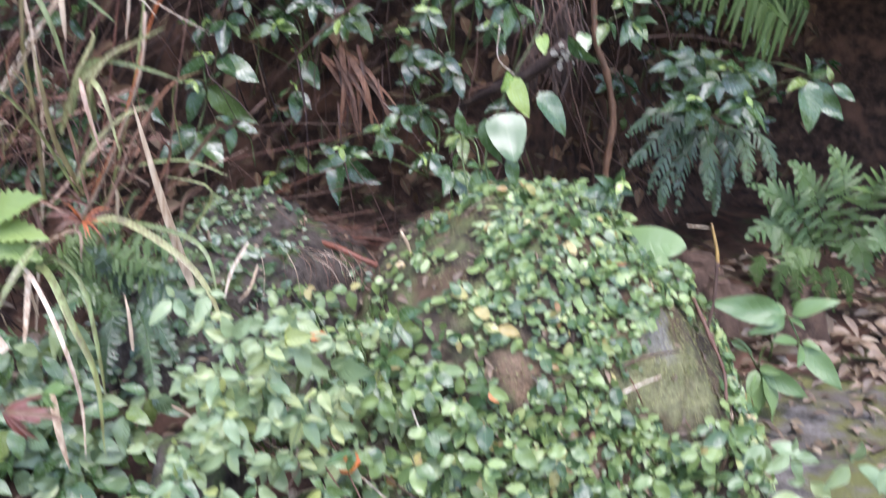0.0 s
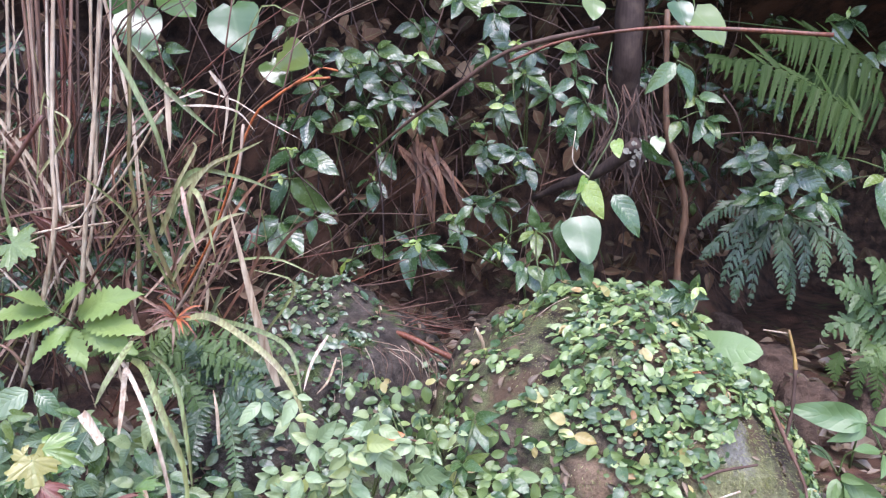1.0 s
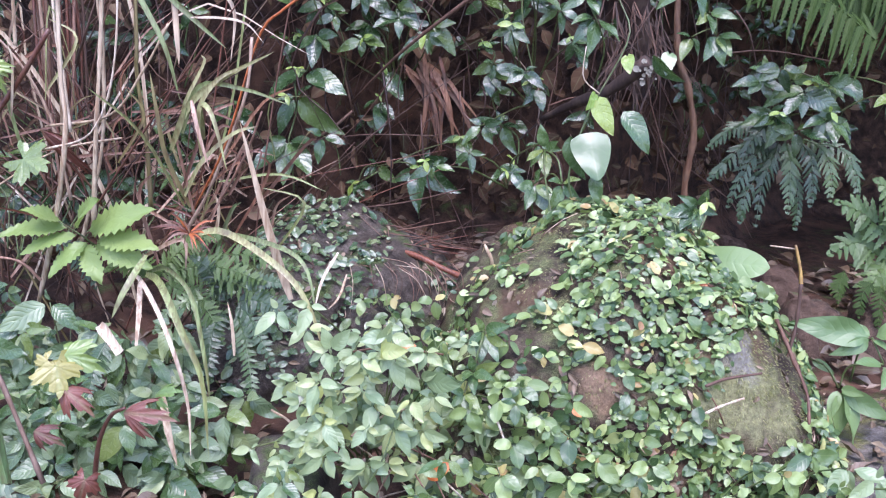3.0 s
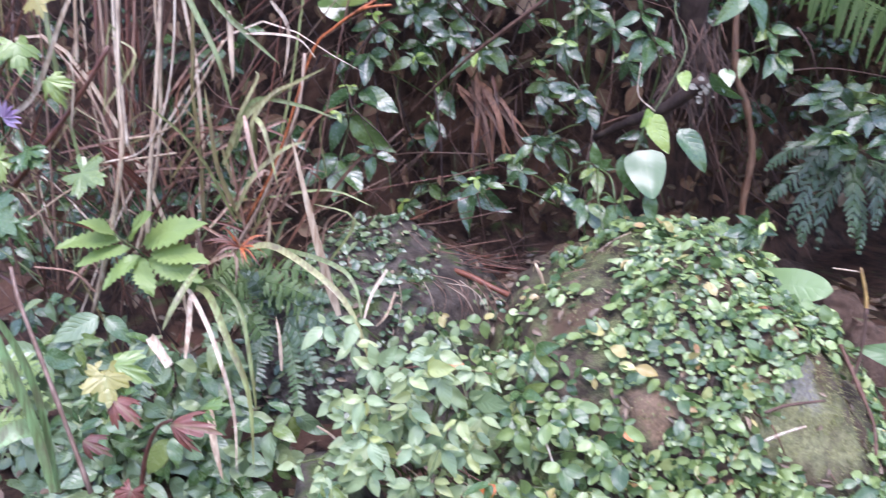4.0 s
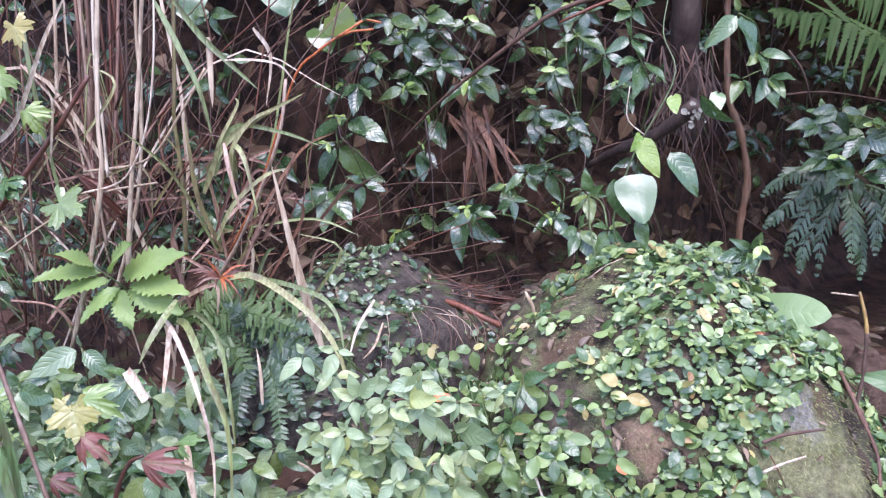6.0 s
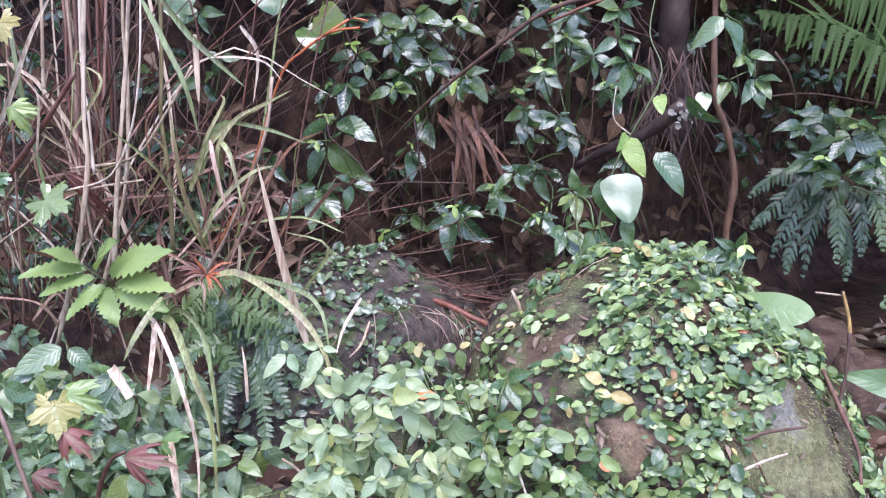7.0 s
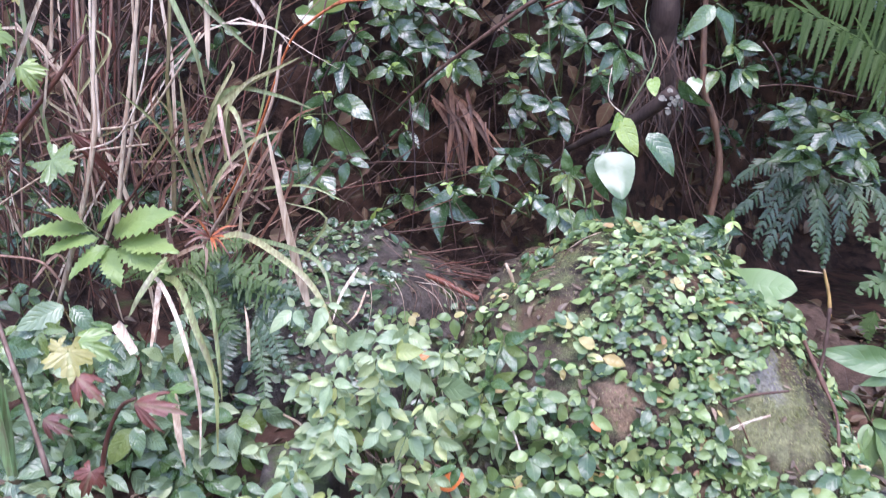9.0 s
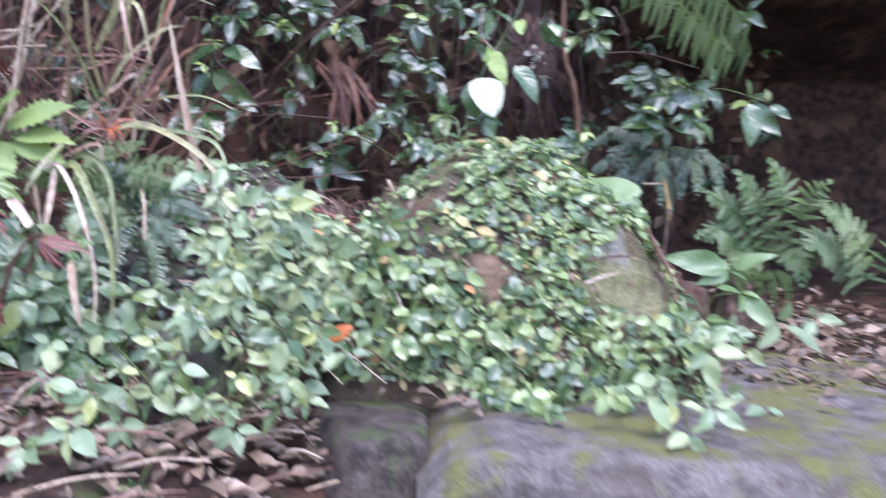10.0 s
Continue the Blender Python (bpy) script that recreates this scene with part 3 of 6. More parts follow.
def moss_tufts(me, n, keep, seed):
    """Fine upright moss on a stone."""
    rng = random.Random(seed)
    bits = []
    for p, nr in sample_surface(me, n, rng, keep):
        h = rng.uniform(0.004, 0.015)
        a = nr.cross(Vector((rng.uniform(-1, 1), rng.uniform(-1, 1), rng.uniform(-1, 1)))).normalized()
        tip = p + nr * h * 0.7 + a * rng.uniform(-0.005, 0.005) - Vector((0, 0, 0.5 * h))
        w = a.cross(nr) * 0.0009
        bits.append(([p - w, p + w, tip], [(0, 1, 2)], [(0, 0), (1, 0), (0.5, 1)]))
    return bits


M_MOSS = leaf_material("moss_tuft", [(0.0, (0.14, 0.15, 0.05)), (0.5, (0.27, 0.28, 0.11)), (1.0, (0.46, 0.43, 0.22))], rough=0.7, veins=2, rib=0.0, island=True, gloss=0.2)
joined("moss", None, moss_tufts(rock_mesh, 26000, lambda p, nr: max(near(p, BARE_MOSS, 0.2), near(p, BARE_EDGE, 0.15), 0.8 * near(p, BARE_TOP, 0.16), 0.5 * near(p, BARE_CLAY, 0.08)) * (0.6 + noise.noise(p * 14)) if nr.y < 0.4 and p.z > 0.45 else 0.0, 9), M_MOSS, "stuff", "fine yellow-green moss on the boulder", "moss")


# ---- leafy shrubs: sprigs of opposite leaves on thin stems ----
def sprig(plant, centre, tips, rng, meshes, foot=None, face=(0, -0.85, 0.45), stem=M_GREENSTEM, r=0.0025):
    c = Vector(centre)
    if foot:
        f = Vector(foot)
        mid = (c + f) / 2 + Vector((rng.uniform(-0.03, 0.03), rng.uniform(-0.02, 0.05), 0.02))
        plant = tube("stem", [f, mid, c], r * 1.3, r * 0.8, stem, plant, 5, 8)
    for tip in tips:
        t = Vector(tip)
        d = (t - c)
        base = c + d.normalized() * min(0.012, d.length * 0.12)
        leaf(plant, meshes, base, t, rng, face)


def fan(centre, rng, n, length, flat=0.6):
    """Tips of n leaves spread about a centre, facing the road."""
    out, start = [], rng.uniform(0, 6.28)
    for k in range(n):
        a = start + 6.28 * k / n + rng.uniform(-0.35, 0.35)
        ln = length * rng.uniform(0.65, 1.2)
        out.append(Vector(centre) + Vector((math.cos(a) * ln, -abs(rng.gauss(0.35, 0.25)) * ln, math.sin(a) * ln * flat - 0.28 * ln)))
    return out


def shrub(at, label, sprigs, meshes, seed, extra=(), category="shrub", group="shrubs on the bank", stem=M_GREENSTEM):
    """sprigs: (centre, tips); extra: (centre, count, length) for sprigs that spread by themselves."""
    rng = random.Random(seed)
    t = thing("shrub", at, label, category, group)
    last = Vector(at)
    for c, tips in sprigs:
        sprig(t, c, tips, rng, meshes, last if (Vector(c) - last).length < 0.5 else at, stem=stem)
        last = Vector(c)
    for c, n, ln in extra:
        sprig(t, c, fan(c, rng, n, ln), rng, meshes, at, stem=stem)
    for c in [q[0] for q in list(sprigs) + list(extra)]:
        if meshes is L_SHRUB and rng.random() < 0.55:
            c = Vector(c) + Vector((rng.uniform(-0.02, 0.02), -0.05, rng.uniform(0.0, 0.03)))
            for tip in fan(c, rng, rng.randint(2, 3), rng.uniform(0.022, 0.045)):
                leaf(t, L_LIME, c, tip, rng, label="young lime-green leaf")
    return t


DARK = "dark green shrub with wet glossy toothed leaves on the bank"
shrub((-0.731, 2.500, 0.965), DARK, [
    ((-0.721, 2.420, 1.159), [(-0.730, 2.360, 1.029), (-0.638, 2.360, 1.056), (-0.833, 2.360, 1.071), (-0.777, 2.400, 1.164), (-0.626, 2.380, 1.153)]),
    ((-0.700, 2.450, 1.287), [(-0.762, 2.400, 1.194), (-0.572, 2.380, 1.176), (-0.753, 2.420, 1.287), (-0.658, 2.430, 1.330)]),
    ((-0.671, 2.480, 1.365), [(-0.794, 2.420, 1.325), (-0.544, 2.420, 1.311), (-0.603, 2.420, 1.318), (-0.710, 2.460, 1.373)]),
    ((-0.643, 2.500, 1.477), [(-0.646, 2.440, 1.376), (-0.688, 2.450, 1.441), (-0.576, 2.460, 1.474), (-0.591, 2.450, 1.426)]),
], L_SHRUB, 11)
shrub((-0.522, 2.800, 1.129), DARK, [
    ((-0.486, 2.700, 1.270), [(-0.466, 2.640, 1.172), (-0.532, 2.660, 1.264), (-0.426, 2.660, 1.212)]),
    ((-0.462, 2.720, 1.369), [(-0.400, 2.660, 1.271), (-0.505, 2.680, 1.350), (-0.448, 2.670, 1.304)]),
    ((-0.511, 2.720, 1.523), [(-0.493, 2.660, 1.428), (-0.591, 2.680, 1.507), (-0.444, 2.680, 1.509), (-0.549, 2.660, 1.465), (-0.537, 2.700, 1.577)]),
    ((-0.532, 2.720, 1.619), [(-0.618, 2.680, 1.630), (-0.436, 2.660, 1.557), (-0.458, 2.680, 1.635), (-0.590, 2.700, 1.672), (-0.514, 2.700, 1.685)]),
    ((-0.418, 2.660, 1.575), [(-0.330, 2.600, 1.502), (-0.345, 2.600, 1.564), (-0.393, 2.620, 1.518)]),
    ((-0.309, 2.700, 1.514), [(-0.314, 2.640, 1.426), (-0.234, 2.660, 1.523), (-0.219, 2.660, 1.434), (-0.356, 2.680, 1.522)]),
], L_SHRUB, 12)
shrub((-0.369, 2.850, 0.845), DARK, [
    ((-0.364, 2.770, 1.035), [(-0.367, 2.680, 0.914), (-0.238, 2.680, 0.966), (-0.439, 2.720, 0.996), (-0.256, 2.720, 1.075), (-0.414, 2.750, 1.090), (-0.318, 2.760, 1.091)]),
    ((-0.501, 2.740, 1.045), [(-0.428, 2.680, 0.997), (-0.510, 2.700, 1.074), (-0.542, 2.700, 1.016)]),
    ((-0.562, 2.700, 0.991), [(-0.573, 2.660, 0.957), (-0.588, 2.660, 1.004), (-0.511, 2.660, 0.983), (-0.534, 2.660, 0.948)]),
    ((-0.202, 2.750, 1.144), [(-0.211, 2.680, 1.068), (-0.264, 2.700, 1.137), (-0.152, 2.700, 1.147), (-0.173, 2.700, 1.101)]),
    ((-0.073, 2.720, 1.190), [(-0.039, 2.650, 1.106), (-0.131, 2.670, 1.149), (-0.171, 2.700, 1.212), (-0.023, 2.680, 1.195), (-0.089, 2.720, 1.240)]),
    ((-0.019, 2.600, 1.074), [(-0.113, 2.540, 1.039), (-0.035, 2.550, 1.034)]),
], L_SHRUB, 13)
shrub((-0.054, 2.850, 1.130), DARK, [
    ((-0.116, 2.680, 1.367), [(-0.060, 2.620, 1.383), (-0.150, 2.640, 1.384), (-0.112, 2.620, 1.295), (0.023, 2.620, 1.348), (-0.077, 2.620, 1.318)]),
    ((-0.130, 2.680, 1.439), [(-0.106, 2.640, 1.425), (-0.151, 2.640, 1.455), (-0.090, 2.660, 1.465)]),
    ((-0.047, 2.700, 1.529), [(-0.042, 2.640, 1.431), (-0.010, 2.660, 1.499), (-0.090, 2.660, 1.517), (0.015, 2.660, 1.560), (-0.083, 2.680, 1.581)]),
    ((0.014, 2.700, 1.608), [(0.084, 2.640, 1.591), (-0.030, 2.660, 1.630), (0.030, 2.680, 1.675), (0.068, 2.640, 1.549), (-0.056, 2.660, 1.587)]),
    ((-0.014, 2.700, 1.696), [(0.047, 2.660, 1.709), (-0.075, 2.660, 1.700), (-0.004, 2.640, 1.636), (-0.094, 2.660, 1.752)]),
    ((0.038, 2.600, 1.313), [(0.004, 2.550, 1.267), (0.059, 2.550, 1.253), (0.020, 2.560, 1.347)]),
], L_SHRUB, 14)
shrub((0.203, 2.500, 1.304), "mid green climbing shrub with pointed leaves on the bank", [
    ((0.190, 2.350, 1.513), [(0.181, 2.290, 1.415), (0.258, 2.290, 1.455), (0.126, 2.300, 1.509), (0.196, 2.330, 1.561), (0.132, 2.300, 1.457)]),
    ((0.163, 2.360, 1.575), [(0.108, 2.310, 1.541), (0.152, 2.330, 1.617), (0.213, 2.320, 1.577), (0.198, 2.300, 1.523)]),
    ((0.168, 2.360, 1.651), [(0.112, 2.300, 1.666), (0.201, 2.300, 1.671), (0.183, 2.300, 1.612), (0.120, 2.300, 1.621)]),
], L_MID, 15)
shrub((0.029, 2.250, 0.949), "mid green shrub with oval leaves behind the boulder", [
    ((0.027, 2.150, 1.070), [(0.006, 2.080, 1.012), (0.084, 2.080, 1.035), (-0.009, 2.100, 1.067), (0.040, 2.120, 1.114), (0.071, 2.080, 0.999)]),
    ((0.098, 2.100, 1.076), [(0.077, 2.040, 1.019), (0.135, 2.040, 1.041), (0.131, 2.060, 1.103), (0.068, 2.060, 1.095)]),
    ((0.054, 2.200, 1.156), [(0.055, 2.140, 1.094), (0.003, 2.160, 1.143), (0.041, 2.170, 1.217), (0.082, 2.150, 1.181)]),
    ((0.069, 2.000, 1.003), [(0.043, 1.950, 0.966), (0.089, 1.950, 0.981), (0.063, 1.950, 0.949)]),
], L_MID, 16)
shrub((0.492, 2.550, 1.535), "young sapling leaves in a pair beside the brown stem", [
    ((0.415, 2.200, 1.608), [(0.344, 2.140, 1.538), (0.460, 2.140, 1.522), (0.403, 2.180, 1.647)]),
    ((0.510, 2.400, 1.528), [(0.563, 2.340, 1.522), (0.478, 2.360, 1.562), (0.522, 2.340, 1.478), (0.472, 2.350, 1.494)]),
    ((0.540, 2.420, 1.468), [(0.596, 2.360, 1.459), (0.546, 2.360, 1.389), (0.508, 2.360, 1.404), (0.573, 2.360, 1.419)]),
    ((0.477, 2.450, 1.463), [(0.440, 2.400, 1.406), (0.433, 2.420, 1.477), (0.500, 2.400, 1.429)]),
], L_MID, 17)
shrub((0.965, 2.950, 0.959), "green shrub with long glossy leaves above the ferns", [
    ((0.863, 2.750, 1.331), [(0.788, 2.680, 1.266), (0.796, 2.700, 1.365), (0.879, 2.680, 1.261), (0.921, 2.700, 1.347), (0.836, 2.730, 1.409), (0.892, 2.720, 1.391)]),
    ((0.955, 2.700, 1.330), [(0.895, 2.630, 1.274), (1.007, 2.650, 1.355), (0.959, 2.630, 1.262), (0.997, 2.630, 1.288)]),
    ((0.774, 2.740, 1.366), [(0.744, 2.690, 1.304), (0.721, 2.700, 1.382), (0.806, 2.700, 1.348), (0.769, 2.720, 1.412)]),
    ((0.836, 2.780, 1.224), [(0.722, 2.700, 1.213), (0.802, 2.700, 1.129), (0.879, 2.720, 1.199)]),
    ((0.986, 2.700, 1.227), [(0.972, 2.620, 1.145), (0.937, 2.640, 1.169), (1.031, 2.640, 1.187), (0.924, 2.660, 1.228)]),
    ((1.129, 2.600, 1.297), [(1.125, 2.520, 1.154), (1.209, 2.520, 1.176), (1.047, 2.540, 1.272), (1.119, 2.570, 1.373), (1.179, 2.560, 1.322)]),
    ((1.178, 2.550, 1.288), [(1.234, 2.500, 1.234), (1.165, 2.540, 1.334)]),
    ((1.023, 2.700, 1.350), [(0.946, 2.630, 1.280), (1.041, 2.630, 1.280), (1.027, 2.670, 1.433), (0.936, 2.660, 1.367)]),
], L_MID, 18)
shrub((0.837, 2.000, 0.589), "pale green seedling with long leaves beside the boulder", [
    ((0.814, 1.850, 0.754), [(0.869, 1.780, 0.821), (0.643, 1.820, 0.797), (0.732, 1.800, 0.728), (0.769, 1.860, 0.792), (0.834, 1.800, 0.742)]),
    ((0.833, 1.820, 0.701), [(0.902, 1.740, 0.614), (0.815, 1.760, 0.661), (0.860, 1.780, 0.708), (0.757, 1.780, 0.721)]),
    ((0.751, 1.850, 0.628), [(0.846, 1.780, 0.578), (0.798, 1.780, 0.529), (0.717, 1.800, 0.577), (0.749, 1.790, 0.532), (0.785, 1.800, 0.632)]),
    ((0.696, 1.900, 0.682), [(0.659, 1.860, 0.639), (0.738, 1.860, 0.667), (0.651, 1.870, 0.706)]),
], L_LONG, 19)
shrub((0.390, 1.800, 1.004), "small grey-green sprig on top of the boulder", [
    ((0.385, 1.790, 1.066), [(0.344, 1.760, 1.094), (0.398, 1.760, 1.104), (0.348, 1.740, 1.055), (0.404, 1.740, 1.062), (0.373, 1.730, 1.039), (0.333, 1.730, 1.032), (0.310, 1.750, 1.056)]),
], L_SHRUB, 20)
shrub((-0.074, 1.520, 0.761), "small dark shrub with glossy leaves against the boulder", [
    ((-0.081, 1.500, 0.855), [(-0.086, 1.450, 0.816), (-0.039, 1.450, 0.842), (-0.107, 1.450, 0.849), (-0.040, 1.460, 0.882), (-0.094, 1.480, 0.890), (-0.051, 1.450, 0.817)]),
    ((-0.101, 1.450, 0.790), [(-0.117, 1.400, 0.796), (-0.066, 1.400, 0.799), (-0.096, 1.400, 0.765), (-0.052, 1.420, 0.813), (-0.102, 1.430, 0.824)]),
    ((-0.114, 1.420, 0.757), [(-0.135, 1.380, 0.744), (-0.084, 1.380, 0.747), (-0.104, 1.380, 0.725), (-0.131, 1.390, 0.772)]),
], L_MID, 21)


shrub((0.02, 2.85, 1.25), "dense dark shrub with wet quilted leaves high on the bank", [], L_SHRUB, 23, [((0.018, 2.55, 1.608), 5, 0.075), ((-0.048, 2.55, 1.492), 5, 0.075), ((0.1, 2.55, 1.548), 5, 0.075), ((-0.098, 2.55, 1.39), 5, 0.075), ((-0.003, 2.55, 1.364), 5, 0.075), ((0.047, 2.55, 1.673), 5, 0.075), ((-0.088, 2.55, 1.668), 5, 0.075), ((-0.13, 2.55, 1.2), 5, 0.075), ((0.144, 2.55, 1.456), 5, 0.075)])
shrub((-0.45, 2.9, 1.3), "dark glossy shrub hanging over the red-brown soil", [], L_SHRUB, 24, [((-0.309, 2.6, 1.472), 5, 0.08), ((-0.399, 2.6, 1.534), 5, 0.08), ((-0.516, 2.6, 1.605), 5, 0.08), ((-0.636, 2.6, 1.572), 5, 0.08), ((-0.452, 2.6, 1.691), 5, 0.08), ((-0.561, 2.6, 1.684), 5, 0.08), ((-0.517, 2.6, 1.465), 5, 0.08), ((-0.703, 2.6, 1.466), 5, 0.08), ((-0.318, 2.6, 1.654), 5, 0.08)])
shrub((0.86, 2.9, 1.2), "blue-green glossy shrub hanging above the fern", [], L_SHRUB, 25, [((0.712, 2.55, 1.337), 5, 0.085), ((0.769, 2.55, 1.378), 5, 0.085), ((0.836, 2.55, 1.304), 5, 0.085), ((0.904, 2.55, 1.329), 5, 0.085), ((0.746, 2.55, 1.239), 5, 0.085), ((0.911, 2.55, 1.223), 5, 0.085), ((0.827, 2.55, 1.189), 5, 0.085)])
shrub((-0.05, 2.55, 1.0), "sprawling low shrub with quilted leaves above the hollow", [], L_SHRUB, 26, [((-0.261, 2.3, 1.097), 4, 0.06), ((-0.157, 2.3, 1.139), 4, 0.06), ((-0.037, 2.3, 1.084), 4, 0.06), ((0.04, 2.3, 1.164), 4, 0.06)])


# ---- the heart-leaved vine with the large wet leaf ----
def vine():
    rng = random.Random(31)
    t = thing("vine", (0.145, 1.900, 1.007), "climbing vine with heart-shaped wet leaves, one large and shining", "vine")
    tube("stem", [(0.135, 1.950, 0.999), (0.105, 1.950, 1.120), (0.155, 1.980, 1.278), (0.174, 1.980, 1.312), (0.242, 2.000, 1.449), (0.218, 2.050, 1.546), (0.233, 2.100, 1.645)], 0.003, 0.0016, M_GREENSTEM, t, 5, 26)
    tube("tendril", [(0.173, 1.970, 1.311), (0.132, 1.950, 1.350), (0.137, 1.960, 1.422)], 0.002, 0.001, M_STRAW, t, 5, 8)
    cup_leaf = make("cup_leaf", *leaf_data(0.80, "shield", 12, -0.10, 0.02, 0.006)[:2], M_HEART, leaf_data(0.80, "shield", 12)[2])
    big = leaf(t, [cup_leaf], (0.143, 1.880, 1.224), (0.165, 1.830, 1.120), rng, (0.05, -0.86, 0.5), twist=0.0, label="large heart-shaped leaf shining with sky light")
    leaf(t, L_LIMEHEART, (0.167, 1.940, 1.295), (0.197, 1.900, 1.219), rng, (-0.4, -1, 0.0), twist=0.1)
    leaf(t, L_LIMEHEART, (0.162, 1.950, 1.310), (0.149, 1.920, 1.277), rng, (0.3, -1, 0.4))
    leaf(t, L_MID, (0.230, 1.950, 1.269), (0.293, 1.900, 1.189), rng, (0.55, -1, -0.15), twist=0.1)
    leaf(t, L_LIMEHEART, (0.239, 2.000, 1.400), (0.242, 1.970, 1.360), rng, (0, -1, 0.3))
    leaf(t, L_MID, (0.308, 2.050, 1.402), (0.356, 2.000, 1.329), rng, (-0.6, -1, -0.1))
    leaf(t, L_HEART, (0.349, 2.060, 1.406), (0.338, 2.020, 1.358), rng, (0.2, -1, 0.4))
    leaf(t, L_MID, (0.104, 1.920, 1.212), (0.123, 1.900, 1.109), rng, (-0.9, -1, -0.3), twist=0.1)
    leaf(t, L_MID, (0.159, 1.860, 1.130), (0.165, 1.840, 1.060), rng, (-0.2, -1, -0.3))
    return t


vine()
arrow = thing("arrowhead_plant", (0.454, 1.900, 0.844), "low plant with one large arrow-shaped pale green leaf", "plant")
leaf(arrow, L_ARROW[:1], (0.44, 1.77, 0.946), (0.526, 1.72, 0.952), random.Random(1), (0.1, -0.9, 0.5), twist=0.0)
tube("stalk", [(0.454, 1.900, 0.844), (0.450, 1.850, 0.895), (0.441, 1.775, 0.945)], 0.0025, 0.002, M_GREENSTEM, arrow, 5, 8)


broad = thing("broad_leaved_plant", (-1.044, 2.500, 1.379), "plant with large round flat green leaves high on the bank", "plant")
L_BROAD = leaf_set("broad_leaf", M_HEART, 0.95, "heart", 3, fold=0.1, droop=0.1)
for b, e in [((-0.798, 2.250, 1.768), (-0.754, 2.180, 1.637)), ((-1.076, 2.250, 1.759), (-1.034, 2.200, 1.632)), ((-0.996, 2.300, 1.829), (-0.912, 2.250, 1.750)), ((-0.698, 2.400, 1.663), (-0.610, 2.350, 1.617)),
             ((-0.748, 2.450, 1.636), (-0.701, 2.400, 1.564)), ((-1.139, 2.300, 1.815), (-1.102, 2.250, 1.736)), ((0.507, 2.450, 1.772), (0.586, 2.400, 1.677)), ((0.458, 2.450, 1.796), (0.474, 2.400, 1.725)), ((0.202, 2.300, 1.782), (0.202, 2.260, 1.724))]:
    leaf(broad, L_BROAD, b, e, random.Random(str(b)), (0.1, -1, 0.1), twist=0.35)
    tube("stalk", [b, np.array(b) + (0.0, 0.06, 0.05), np.array(b) + (-0.03, 0.16, 0.02)], 0.002, 0.0025, M_GREENSTEM, broad, 5, 6)
shrub((1.158, 3.200, 1.797), "dark green leafy branch hanging in the shade above", [
    ((1.140, 3.000, 1.829), [(1.078, 2.920, 1.725), (1.187, 2.920, 1.761), (1.174, 2.950, 1.859), (1.052, 2.940, 1.821)]),
    ((1.262, 3.050, 1.718), [(1.198, 2.970, 1.615), (1.308, 2.970, 1.652), (1.305, 3.000, 1.751)]),
    ((-0.167, 2.500, 1.828), [(-0.196, 2.430, 1.757), (-0.113, 2.430, 1.763), (-0.081, 2.450, 1.811), (-0.231, 2.450, 1.813)]),
    ((-0.065, 2.500, 1.786), [(-0.030, 2.430, 1.710), (-0.096, 2.440, 1.712), (0.019, 2.440, 1.768)]),
], L_SHRUB, 22)


# ---- ferns: a frond is a rachis with toothed pinnae on both sides ----
def pinna_data(base, way, nrm, length, width, teeth=7):
    """A toothed blade from base along way, in the plane across nrm."""
    y = np.array(way, float)
    y /= np.linalg.norm(y) + 1e-9
    x = np.cross(y, nrm)
    x /= np.linalg.norm(x) + 1e-9
    z = np.cross(x, y)
    verts, faces, uvs = [], [], []
    rows = 2 * teeth
    for i in range(rows + 1):
        s = i / rows
        w = 0.5 * width * (1 - s) ** 0.55 * (1.0 if i % 2 == 0 else 0.62)
        c = np.array(base) + y * length * s - z * 0.10 * length * s * s
        lift = z * 0.18 * w
        verts += [c - x * w + y * (0.25 * w) + lift, c, c + x * w + y * (0.25 * w) + lift]
        uvs += [(0, s), (0.5, s), (1, s)]
    for i in range(rows):
        for j in (0, 1):
            k = i * 3 + j
            faces.append((k, k + 1, k + 4, k + 3))
    return verts, faces, uvs


def frond(parent, points, length, width, n, material, rng, face=(0, -0.85, 0.5), teeth=7, sag=0.3, start=0.12, lean=0.35, tip_share=0.15):
    m = 40
    c = curve(points, m)
    tang = np.gradient(c, axis=0)
    verts, faces = tube_data(points, 0.0022, 0.0008, 4, 14)
    bits = [(verts, faces, [(0.5, 0.5)] * len(verts))]
    f = np.array(face, float)
    for k in range(n):
        s = start + (1 - start) * k / (n - 1)
        i = min(int(s * (m - 1)), m - 1)
        t = tang[i] / (np.linalg.norm(tang[i]) + 1e-9)
        side = np.cross(t, f)
        side /= np.linalg.norm(side) + 1e-9
        ln = length * (tip_share + (1 - tip_share) * math.sin(math.pi * min(1.0, 0.30 + 0.70 * (s - start) / (1 - start))) ** 0.9)
        for sg in (-1, 1):
            way = side * sg + t * (lean + rng.uniform(-0.12, 0.12)) + np.array((0, 0, -sag)) * rng.uniform(0.5, 1.4)
            nr = f + np.array((rng.uniform(-0.6, 0.6), 0, rng.uniform(-0.4, 0.5)))
            bits.append(pinna_data(c[i], way, nr, ln * rng.uniform(0.72, 1.15), width * rng.uniform(0.85, 1.15), teeth))
    v, q, u, at = [], [], [], 0
    for a, b, d in bits:
        v.append(np.array(a))
        q += [tuple(x + at for x in g) for g in b]
        u.append(np.array(d))
        at += len(a)
    return put("frond", make("frond", np.vstack(v), q, material, np.vstack(u)), parent)


